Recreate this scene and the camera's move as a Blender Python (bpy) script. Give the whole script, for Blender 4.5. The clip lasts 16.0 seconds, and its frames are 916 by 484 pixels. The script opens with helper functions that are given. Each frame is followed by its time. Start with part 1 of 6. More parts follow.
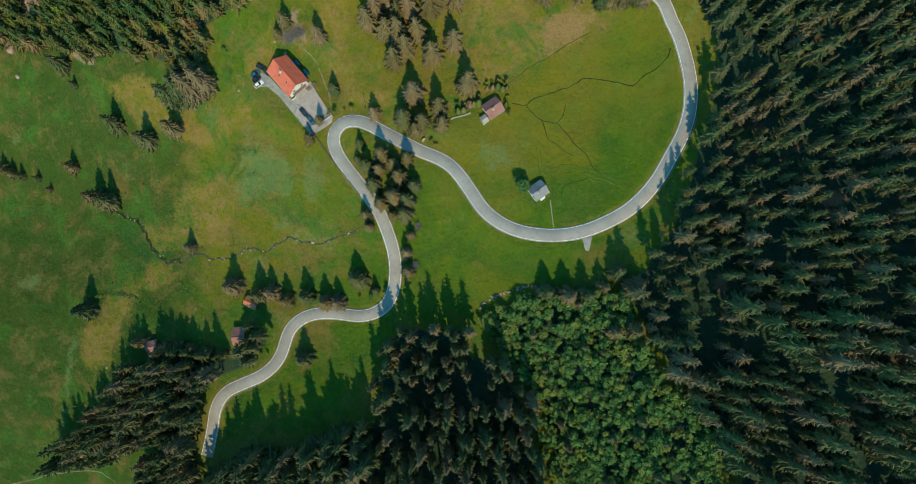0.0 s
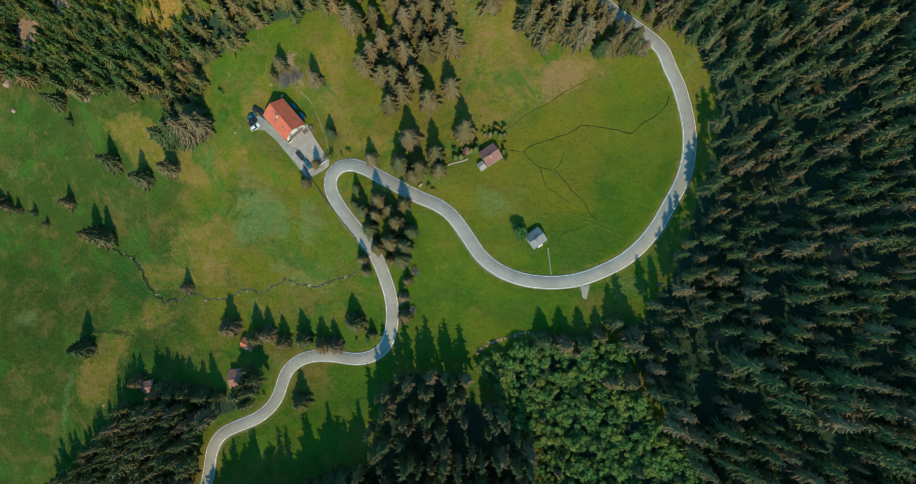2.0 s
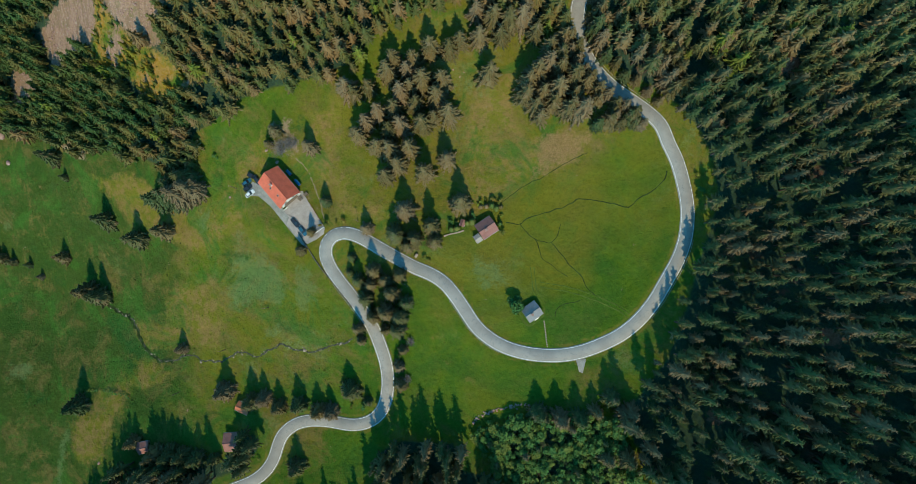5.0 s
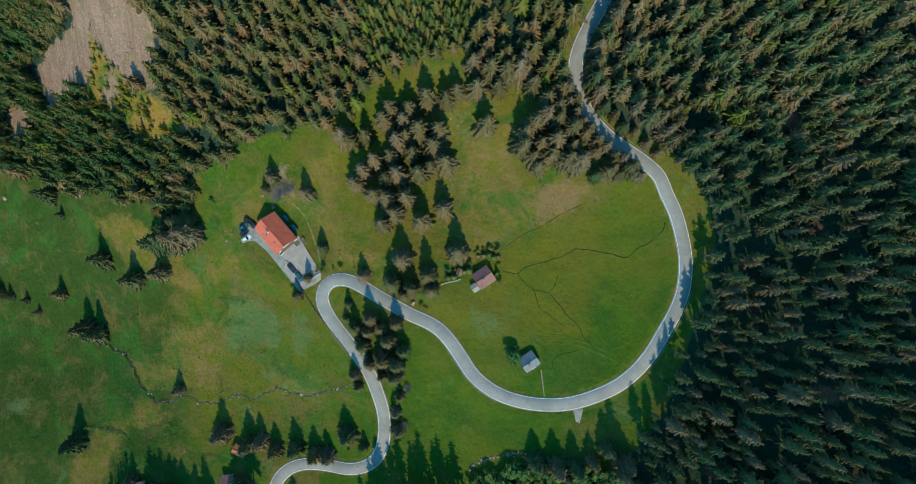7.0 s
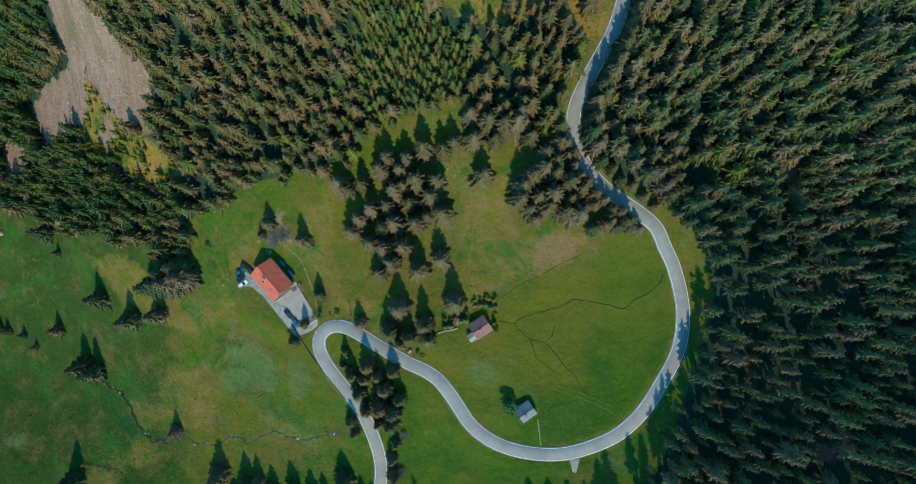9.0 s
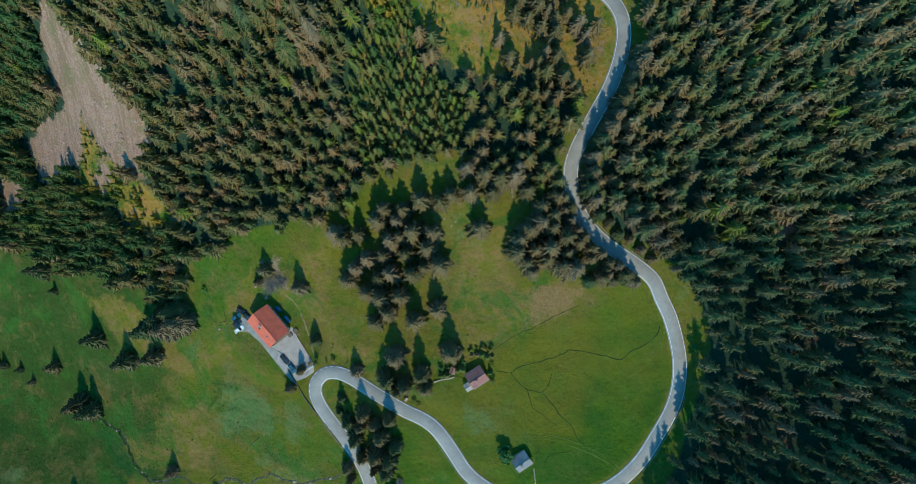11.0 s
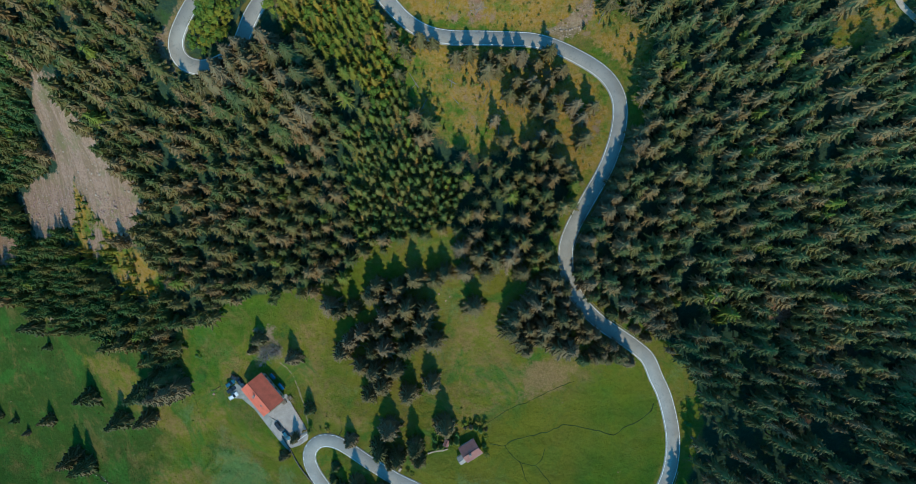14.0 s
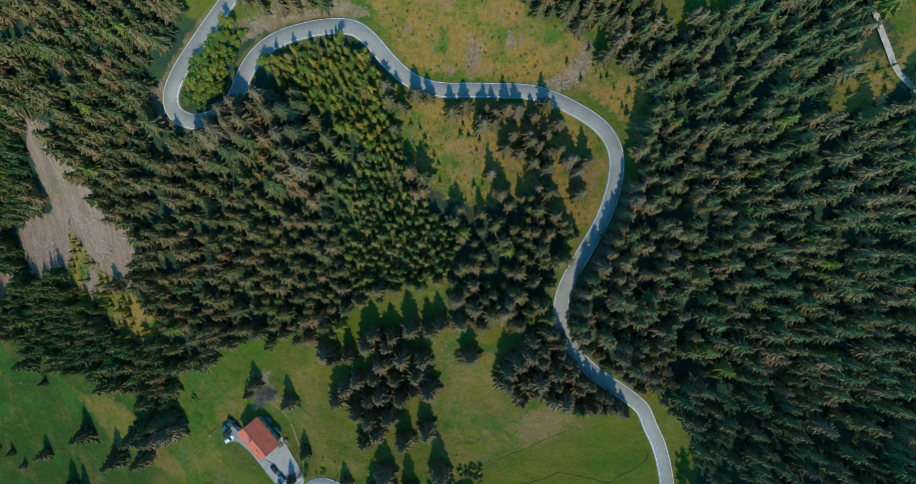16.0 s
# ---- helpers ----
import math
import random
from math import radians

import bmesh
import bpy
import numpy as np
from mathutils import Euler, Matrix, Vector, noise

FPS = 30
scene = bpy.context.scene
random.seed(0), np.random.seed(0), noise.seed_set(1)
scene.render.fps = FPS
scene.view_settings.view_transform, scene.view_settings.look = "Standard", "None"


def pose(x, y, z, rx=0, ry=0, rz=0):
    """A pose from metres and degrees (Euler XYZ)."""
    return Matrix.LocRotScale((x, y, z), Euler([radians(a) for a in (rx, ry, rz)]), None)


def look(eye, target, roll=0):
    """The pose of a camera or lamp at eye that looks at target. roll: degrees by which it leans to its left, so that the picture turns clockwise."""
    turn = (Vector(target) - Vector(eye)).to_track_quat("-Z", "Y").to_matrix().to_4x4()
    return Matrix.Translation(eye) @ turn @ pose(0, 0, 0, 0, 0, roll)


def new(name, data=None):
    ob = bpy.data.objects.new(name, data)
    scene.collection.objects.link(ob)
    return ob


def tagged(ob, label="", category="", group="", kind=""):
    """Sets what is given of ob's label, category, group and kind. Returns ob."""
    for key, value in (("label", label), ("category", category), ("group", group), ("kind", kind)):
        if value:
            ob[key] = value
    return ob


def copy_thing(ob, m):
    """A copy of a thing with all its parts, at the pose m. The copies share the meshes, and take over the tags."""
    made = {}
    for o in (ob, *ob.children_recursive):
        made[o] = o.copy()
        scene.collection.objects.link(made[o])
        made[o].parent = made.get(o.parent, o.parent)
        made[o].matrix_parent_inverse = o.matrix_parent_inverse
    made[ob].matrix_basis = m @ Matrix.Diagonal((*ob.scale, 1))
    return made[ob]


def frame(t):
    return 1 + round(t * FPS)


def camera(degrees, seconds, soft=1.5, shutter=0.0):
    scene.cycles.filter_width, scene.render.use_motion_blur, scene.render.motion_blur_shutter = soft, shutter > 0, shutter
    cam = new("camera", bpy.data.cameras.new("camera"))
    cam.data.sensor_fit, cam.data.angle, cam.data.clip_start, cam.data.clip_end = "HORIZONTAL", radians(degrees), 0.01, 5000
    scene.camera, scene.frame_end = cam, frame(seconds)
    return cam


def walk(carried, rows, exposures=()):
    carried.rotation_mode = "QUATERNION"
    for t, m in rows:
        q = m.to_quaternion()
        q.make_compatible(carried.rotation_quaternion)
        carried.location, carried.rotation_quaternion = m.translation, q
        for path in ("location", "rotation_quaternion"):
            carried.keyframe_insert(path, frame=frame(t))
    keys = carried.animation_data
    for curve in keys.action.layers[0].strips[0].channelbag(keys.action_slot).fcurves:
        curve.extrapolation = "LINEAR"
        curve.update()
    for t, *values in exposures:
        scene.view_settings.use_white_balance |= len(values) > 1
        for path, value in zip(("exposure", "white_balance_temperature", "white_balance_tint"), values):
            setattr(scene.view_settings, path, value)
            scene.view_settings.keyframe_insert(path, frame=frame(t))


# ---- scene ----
cam = camera(73.0, 16.0, 0.4)
# seconds, place in metres, tilt ahead of straight down, roll, turn
ROWS = [
    (0.0, 0.0, 0.0, 270.25, 3.691, 0.0, 0.0),
    (0.5, 0.32, 4.78, 270.24, 3.611, 0.009, 0.022),
    (1.0, 0.64, 9.59, 270.23, 3.529, 0.02, 0.046),
    (1.5, 0.97, 14.42, 270.23, 3.446, 0.032, 0.072),
    (2.0, 1.29, 19.28, 270.22, 3.361, 0.044, 0.1),
    (2.5, 1.61, 24.17, 270.2, 3.274, 0.058, 0.129),
    (3.0, 1.92, 29.07, 270.19, 3.185, 0.071, 0.16),
    (3.5, 2.24, 34.0, 270.18, 3.093, 0.085, 0.193),
    (4.0, 2.55, 38.94, 270.17, 3.0, 0.099, 0.227),
    (4.5, 2.86, 43.91, 270.15, 2.904, 0.113, 0.262),
    (5.0, 3.17, 48.89, 270.14, 2.805, 0.127, 0.299),
    (5.5, 3.47, 53.9, 270.12, 2.704, 0.14, 0.337),
    (6.0, 3.77, 58.91, 270.1, 2.6, 0.153, 0.376),
    (6.5, 4.06, 63.95, 270.08, 2.494, 0.164, 0.417),
    (7.0, 4.35, 68.99, 270.06, 2.384, 0.174, 0.459),
    (7.5, 4.63, 74.05, 270.04, 2.272, 0.184, 0.501),
    (8.0, 4.9, 79.12, 270.02, 2.157, 0.191, 0.545),
    (8.5, 5.17, 84.21, 270.0, 2.038, 0.197, 0.59),
    (9.0, 5.42, 89.3, 269.98, 1.916, 0.201, 0.636),
    (9.5, 5.67, 94.4, 269.96, 1.791, 0.203, 0.682),
    (10.0, 5.91, 99.51, 269.93, 1.662, 0.203, 0.73),
    (10.5, 6.14, 104.62, 269.91, 1.53, 0.2, 0.778),
    (11.0, 6.37, 109.74, 269.88, 1.394, 0.195, 0.826),
    (11.5, 6.58, 114.87, 269.85, 1.254, 0.187, 0.876),
    (12.0, 6.78, 119.99, 269.82, 1.11, 0.176, 0.925),
    (12.5, 6.97, 125.12, 269.79, 0.963, 0.161, 0.976),
    (13.0, 7.14, 130.25, 269.76, 0.811, 0.143, 1.026),
    (13.5, 7.31, 135.38, 269.73, 0.655, 0.122, 1.077),
    (14.0, 7.46, 140.51, 269.7, 0.495, 0.096, 1.129),
    (14.5, 7.59, 145.64, 269.67, 0.331, 0.067, 1.18),
    (15.0, 7.72, 150.77, 269.64, 0.162, 0.033, 1.232),
    (15.5, 7.83, 155.89, 269.6, -0.012, -0.005, 1.284),
    (16.0, 7.92, 161.0, 269.57, -0.19, -0.047, 1.336),
]
# seconds, stops, white balance
EXPOSURES = [(0.0, -0.10, 6550, 0.0), (4.0, -0.14, 6250, -1.0), (6.5, -0.18, 5800, -1.5), (9.0, -0.20, 5450, -1.5), (11.0, -0.21, 5300, -1.0), (16.0, -0.27, 5300, -0.5)]
walk(cam, [(t, pose(x, y, z, tilt, roll, turn)) for t, x, y, z, tilt, roll, turn in ROWS], EXPOSURES)

# ---- light ----
SUN_ELEVATION, SHADOW_TURN = 47.0, 8.0
world = bpy.data.worlds.new("sky")
scene.world = world
world.use_nodes = True
wn = world.node_tree
sky = wn.nodes.new("ShaderNodeTexSky")
sky.sky_type, sky.sun_disc = "NISHITA", False
sky.altitude, sky.ozone_density = 1500, 3.0
sky.sun_elevation, sky.sun_rotation = radians(SUN_ELEVATION), radians(180 - SHADOW_TURN)
clear = wn.nodes.new("ShaderNodeMix")
clear.data_type, clear.blend_type = "RGBA", "MULTIPLY"
clear.inputs[0].default_value, clear.inputs[7].default_value = 1.0, (0.40, 1.0, 0.98, 1)
wn.links.new(sky.outputs["Color"], clear.inputs[6])
wn.links.new(clear.outputs[2], wn.nodes["Background"].inputs["Color"])
wn.nodes["Background"].inputs["Strength"].default_value = 0.27
sun = new("sun", bpy.data.lights.new("sun", "SUN"))
sun.data.energy, sun.data.angle, sun.data.color = 3.95, radians(0.53), (1.0, 0.80, 0.53)
flat = math.cos(radians(SUN_ELEVATION))
sun_way = Vector((-math.sin(radians(SHADOW_TURN)) * flat, math.cos(radians(SHADOW_TURN)) * flat, -math.sin(radians(SUN_ELEVATION))))
sun.matrix_world = look((0, 0, 400), Vector((0, 0, 400)) + sun_way)


# ---- materials ----
class Nodes:
    """A small helper to wire one material."""

    def __init__(self, name, rough=0.8, spec=0.3, metal=0.0):
        self.mat = bpy.data.materials.new(name)
        self.mat.use_nodes = True
        self.tree = self.mat.node_tree
        self.bsdf = self.tree.nodes["Principled BSDF"]
        self.bsdf.inputs["Roughness"].default_value = rough
        self.bsdf.inputs["Specular IOR Level"].default_value = spec
        self.bsdf.inputs["Metallic"].default_value = metal
        self.place = self.add("ShaderNodeNewGeometry").outputs["Position"]

    def add(self, kind, **sets):
        n = self.tree.nodes.new(kind)
        for key, value in sets.items():
            n.inputs[key.replace("_", " ")].default_value = value
        return n

    def link(self, a, b):
        self.tree.links.new(a, b)

    def noise(self, scale, detail=3.0, rough=0.55, where=None, warp=0.0):
        n = self.add("ShaderNodeTexNoise", Scale=scale, Detail=detail, Roughness=rough, Distortion=warp)
        self.link(where or self.place, n.inputs["Vector"])
        return n.outputs["Fac"]

    def ramp(self, fac, low, high):
        n = self.add("ShaderNodeMapRange")
        n.interpolation_type = "SMOOTHSTEP"
        n.inputs["From Min"].default_value, n.inputs["From Max"].default_value = low, high
        self.link(fac, n.inputs["Value"])
        return n.outputs["Result"]

    def maths(self, op, a, b):
        n = self.add("ShaderNodeMath")
        n.operation = op
        for k, v in enumerate((a, b)):
            if isinstance(v, (int, float)):
                n.inputs[k].default_value = v
            else:
                self.link(v, n.inputs[k])
        return n.outputs[0]

    def mix(self, fac, a, b, mode="MIX"):
        n = self.add("ShaderNodeMix")
        n.data_type, n.blend_type = "RGBA", mode
        if isinstance(fac, (int, float)):
            n.inputs[0].default_value = fac
        else:
            self.link(fac, n.inputs[0])
        for k, v in ((6, a), (7, b)):
            if isinstance(v, tuple):
                n.inputs[k].default_value = (*v, 1)
            else:
                self.link(v, n.inputs[k])
        return n.outputs[2]

    def layer(self, name):
        n = self.add("ShaderNodeAttribute")
        n.attribute_name = name
        return n.outputs["Fac"]

    def colour(self, c):
        if isinstance(c, tuple):
            self.bsdf.inputs["Base Color"].default_value = (*c, 1)
        else:
            self.link(c, self.bsdf.inputs["Base Color"])
        return self

    def bump(self, fac, strength, distance):
        n = self.add("ShaderNodeBump", Strength=strength, Distance=distance)
        self.link(fac, n.inputs["Height"])
        self.link(n.outputs["Normal"], self.bsdf.inputs["Normal"])
        return self


def plain(name, c, rough=0.7, spec=0.3, metal=0.0, vary=0.25, scale=1.5, bump=0.0):
    """A surface of one paint or stone with grain at two scales."""
    m = Nodes(name, rough, spec, metal)
    f = m.maths("ADD", m.maths("MULTIPLY", m.noise(scale, 4), 0.6), m.maths("MULTIPLY", m.noise(scale * 7, 3), 0.4))
    dark, light = tuple(v * (1 - vary) for v in c), tuple(min(1, v * (1 + vary)) for v in c)
    m.colour(m.mix(m.ramp(f, 0.3, 0.7), dark, light))
    if bump:
        m.bump(m.noise(scale * 5, 4), 0.6, bump)
    return m.mat


def grass_material():
    m = Nodes("meadow_grass", 0.9, 0.0)
    m.bsdf.inputs["Diffuse Roughness"].default_value = 1.0
    big, mid, fine, tiny = m.noise(0.012, 4, 0.6), m.noise(0.05, 6, 0.68, warp=0.4), m.noise(0.35, 6, 0.75), m.noise(1.9, 5, 0.8)
    wild_land = m.layer("rough_meadow")
    c = m.mix(m.ramp(mid, 0.38, 0.62), GRASS_DEEP, GRASS)
    c = m.mix(m.maths("MULTIPLY", m.ramp(big, 0.44, 0.62), 0.8), c, GRASS_DRY)
    tan = m.maths("MULTIPLY", m.ramp(m.noise(0.034, 7, 0.76, warp=0.25), 0.43, 0.62), m.maths("MULTIPLY", wild_land, 0.85))
    c = m.mix(tan, c, m.mix(m.ramp(fine, 0.35, 0.65), GRASS_DRY, GRASS_TAN))
    pale = m.maths("MULTIPLY", m.ramp(m.noise(0.03, 7, 0.75, warp=0.5), 0.53, 0.66), m.ramp(m.noise(0.8, 5, 0.8), 0.36, 0.62))
    c = m.mix(m.maths("MULTIPLY", pale, m.maths("ADD", m.maths("MULTIPLY", wild_land, 0.5), 0.2)), c, GRASS_PALE)
    # deeper green in the west, darkened further in the colour for lens falloff
    west_dark = m.ramp(m.maths("ADD", m.layer("dark_west_meadow"), m.maths("MULTIPLY", m.maths("SUBTRACT", mid, 0.5), 1.4)), 0.3, 0.75)
    c = m.mix(m.maths("MULTIPLY", west_dark, 0.85), c, (0.044, 0.090, 0.020))
    worn = m.maths("MULTIPLY", m.ramp(m.noise(0.085, 6, 0.74, warp=0.2), 0.53, 0.70), m.maths("MULTIPLY", wild_land, 0.7))
    c = m.mix(worn, c, m.mix(m.ramp(tiny, 0.35, 0.65), (0.19, 0.15, 0.03), (0.27, 0.18, 0.075)))
    lush = m.maths("MULTIPLY", m.ramp(m.noise(0.045, 6, 0.7, warp=0.6), 0.54, 0.68), wild_land)
    c = m.mix(m.maths("MULTIPLY", lush, 0.8), c, (0.035, 0.105, 0.022))
    parched = m.ramp(m.maths("ADD", m.layer("dry_meadow"), m.maths("MULTIPLY", m.maths("SUBTRACT", m.noise(0.06, 7, 0.78), 0.5), 2.2)), 0.42, 0.85)
    c = m.mix(m.maths("MULTIPLY", parched, 0.82), c, m.mix(m.ramp(m.noise(0.22, 6, 0.8), 0.42, 0.6), (0.205, 0.192, 0.024), (0.320, 0.205, 0.076)))
    mottle = m.maths("MULTIPLY", m.ramp(m.noise(0.075, 7, 0.72, warp=0.5), 0.48, 0.66), m.maths("ADD", m.maths("MULTIPLY", wild_land, 0.5), 0.03))
    c = m.mix(mottle, c, m.mix(m.ramp(tiny, 0.35, 0.65), (0.20, 0.155, 0.035), (0.27, 0.165, 0.08)))
    fresh = m.maths("MULTIPLY", m.ramp(m.noise(0.05, 7, 0.7, warp=0.8), 0.49, 0.63), m.maths("ADD", m.maths("MULTIPLY", wild_land, 0.55), 0.2))
    c = m.mix(fresh, c, (0.064, 0.158, 0.026))
    brook = m.ramp(m.maths("ADD", m.layer("lush_bank"), m.maths("MULTIPLY", m.maths("SUBTRACT", fine, 0.5), 1.2)), 0.4, 0.8)
    c = m.mix(m.maths("MULTIPLY", brook, 0.5), c, (0.030, 0.115, 0.026))
    hoary = m.ramp(m.maths("ADD", m.layer("pale_meadow"), m.maths("MULTIPLY", m.maths("SUBTRACT", m.noise(0.25, 7, 0.85), 0.5), 2.4)), 0.55, 0.95)
    c = m.mix(m.maths("MULTIPLY", hoary, 0.55), c, (0.17, 0.235, 0.088))
    rusty = m.ramp(m.maths("ADD", m.layer("heath"), m.maths("MULTIPLY", m.maths("SUBTRACT", m.noise(0.16, 8, 0.82), 0.5), 2.6)), 0.42, 0.85)
    c = m.mix(m.maths("MULTIPLY", rusty, 0.85), c, m.mix(m.ramp(tiny, 0.3, 0.7), (0.22, 0.145, 0.050), (0.42, 0.260, 0.130)))
    floor = m.ramp(m.maths("ADD", m.layer("wood_floor"), m.maths("MULTIPLY", m.maths("SUBTRACT", mid, 0.5), 1.2)), 0.35, 0.7)
    soil = m.mix(m.ramp(m.noise(0.05, 4, 0.6), 0.60, 0.68), (0.050, 0.085, 0.056), (0.17, 0.09, 0.065))
    soil = m.mix(m.maths("MULTIPLY", m.ramp(m.noise(0.13, 6, 0.75, warp=0.4), 0.50, 0.62), 0.8), soil, m.mix(m.ramp(fine, 0.4, 0.6), (0.06, 0.12, 0.03), (0.13, 0.13, 0.035)))
    c = m.mix(floor, c, m.mix(m.ramp(fine, 0.35, 0.65), soil, (0.034, 0.066, 0.046)))
    wild = m.ramp(m.maths("ADD", m.layer("scrub"), m.maths("MULTIPLY", m.maths("SUBTRACT", fine, 0.5), 1.3)), 0.35, 0.65)
    mixed = m.mix(m.ramp(m.noise(0.07, 7, 0.75), 0.36, 0.55), (0.105, 0.180, 0.024), m.mix(m.ramp(m.noise(0.7, 5, 0.8), 0.4, 0.6), (0.34, 0.205, 0.028), (0.38, 0.245, 0.090)))
    c = m.mix(wild, c, m.mix(m.ramp(m.noise(0.09, 6, 0.75), 0.56, 0.66), mixed, (0.33, 0.215, 0.145)))
    grain = m.noise(0.75, 8, 0.9)
    c = m.mix(m.maths("MULTIPLY", m.ramp(grain, 0.52, 0.36), 0.58), c, m.mix(0.6, c, (0.015, 0.035, 0.006)))
    c = m.mix(m.maths("MULTIPLY", m.ramp(grain, 0.52, 0.66), 0.6), c, m.mix(0.5, c, (0.19, 0.25, 0.035)))
    stony = m.ramp(m.maths("ADD", m.layer("scree"), m.maths("MULTIPLY", m.maths("SUBTRACT", m.noise(0.14, 7, 0.75), 0.5), 2.6)), 0.42, 0.62)
    streaks = m.add("ShaderNodeMapping")
    streaks.inputs["Scale"].default_value = (0.22, 0.04, 0.04)
    m.link(m.place, streaks.inputs["Vector"])
    grey = m.mix(m.ramp(m.noise(1.0, 6, 0.75, streaks.outputs["Vector"], 0.8), 0.42, 0.58), (0.30, 0.202, 0.125), (0.45, 0.295, 0.215))
    grey = m.mix(m.maths("MULTIPLY", m.ramp(m.noise(1.1, 6, 0.85), 0.44, 0.58), 0.6), grey, (0.20, 0.135, 0.105))
    grey = m.mix(m.maths("MULTIPLY", m.ramp(m.noise(0.11, 6, 0.75), 0.50, 0.64), 0.6), grey, (0.19, 0.185, 0.075))
    c = m.mix(stony, c, grey)
    earth = m.ramp(m.maths("ADD", m.layer("earth"), m.maths("MULTIPLY", m.maths("SUBTRACT", fine, 0.5), 2.0)), 0.4, 0.7)
    c = m.mix(m.maths("MULTIPLY", earth, 0.8), c, m.mix(m.ramp(m.noise(0.5, 6, 0.8), 0.38, 0.62), (0.22, 0.15, 0.10), (0.40, 0.29, 0.21)))
    russet = m.ramp(m.maths("ADD", m.layer("red_soil"), m.maths("MULTIPLY", m.maths("SUBTRACT", fine, 0.5), 1.6)), 0.4, 0.75)
    c = m.mix(m.maths("MULTIPLY", russet, 0.8), c, m.mix(m.ramp(tiny, 0.35, 0.65), (0.24, 0.10, 0.06), (0.42, 0.23, 0.15)))
    bare = m.ramp(m.maths("ADD", m.layer("verge"), m.maths("MULTIPLY", m.maths("SUBTRACT", fine, 0.5), 1.6)), 0.5, 0.9)
    c = m.mix(m.maths("MULTIPLY", bare, 0.55), c, (0.25, 0.19, 0.045))
    m.colour(c)
    m.bump(m.maths("ADD", m.maths("ADD", fine, m.maths("MULTIPLY", m.noise(0.12, 5, 0.6), 2.2)), m.maths("MULTIPLY", grain, 0.8)), 1.0, 0.8)
    return m.mat


GRASS, GRASS_DEEP, GRASS_DRY = (0.106, 0.174, 0.014), (0.064, 0.140, 0.018), (0.200, 0.174, 0.020)
GRASS_PALE, GRASS_TAN = (0.22, 0.29, 0.11), (0.20, 0.15, 0.055)


def foliage(name, dark, light, third, patch=0.11, odd=(0.20, 0.26, 0.03)):
    """Leaves or needles: every tree has its own tone, with a few brown and a few odd ones."""
    m = Nodes(name, 0.75, 0.12)
    spin = m.add("ShaderNodeNewGeometry").outputs["Random Per Island"]
    own = m.add("ShaderNodeObjectInfo").outputs["Random"]
    tone = m.maths("FRACT", m.maths("ADD", m.layer("tree_tone"), own), 0)
    c = m.mix(m.ramp(m.maths("ADD", m.maths("MULTIPLY", tone, 0.6), m.maths("MULTIPLY", m.noise(patch, 2, 0.5), 0.8)), 0.38, 0.92), dark, light)
    c = m.mix(m.maths("MULTIPLY", m.ramp(tone, 0.72, 0.78), 0.75), c, third)
    c = m.mix(m.maths("MULTIPLY", m.ramp(tone, 0.955, 0.965), 0.9), c, odd)
    c = m.mix(m.maths("MULTIPLY", m.ramp(m.noise(patch * 1.7, 2, 0.5, warp=0.3), 0.54, 0.68), 0.7), c, third)
    c = m.mix(m.maths("MULTIPLY", spin, 0.6), c, m.mix(0.55, c, (0.02, 0.035, 0.025)))
    c = m.mix(m.maths("MULTIPLY", m.ramp(m.noise(2.5, 3), 0.35, 0.7), 0.5), c, m.mix(0.5, c, light))
    m.colour(c)
    return m.mat


def asphalt_material():
    m = Nodes("asphalt", 0.85, 0.3)
    c = m.mix(m.ramp(m.noise(0.12, 5, 0.65), 0.35, 0.65), (0.278, 0.257, 0.232), (0.352, 0.325, 0.292))
    c = m.mix(m.maths("MULTIPLY", m.ramp(m.noise(0.5, 5, 0.7, warp=1.2), 0.56, 0.64), 0.6), c, (0.20, 0.20, 0.20))
    c = m.mix(m.maths("MULTIPLY", m.ramp(m.noise(6.0, 3), 0.3, 0.7), 0.25), c, (0.28, 0.28, 0.28))
    tar = m.maths("MULTIPLY", m.ramp(m.noise(0.9, 7, 0.85, warp=2.0), 0.58, 0.62), m.ramp(m.noise(0.07, 3), 0.42, 0.56))
    c = m.mix(m.maths("MULTIPLY", tar, 0.8), c, (0.09, 0.095, 0.10))
    m.colour(c).bump(m.noise(8.0, 3), 0.3, 0.02)
    return m.mat


GRASS_MAT = grass_material()
ASPHALT = asphalt_material()
PAINT = plain("road_paint", (0.82, 0.82, 0.80), 0.6, vary=0.18, scale=0.8)
PALE_GRAVEL = plain("pale_gravel", (0.46, 0.385, 0.31), 0.95, 0.1, vary=0.25, scale=0.6, bump=0.05)
GRAVEL = plain("gravel", (0.30, 0.28, 0.25), 0.95, 0.1, vary=0.3, scale=0.6, bump=0.05)
CONCRETE = plain("pale_concrete", (0.37, 0.318, 0.285), 0.85, vary=0.2, scale=0.4, bump=0.02)
STONE = plain("grey_stone", (0.36, 0.225, 0.185), 0.9, vary=0.35, scale=0.7, bump=0.08)
STONE_DARK = plain("dark_weathered_stone", (0.15, 0.125, 0.10), 0.9, vary=0.35, scale=0.8, bump=0.05)
STONE_PALE = plain("pale_stone", (0.42, 0.32, 0.25), 0.9, vary=0.25, scale=0.8, bump=0.05)
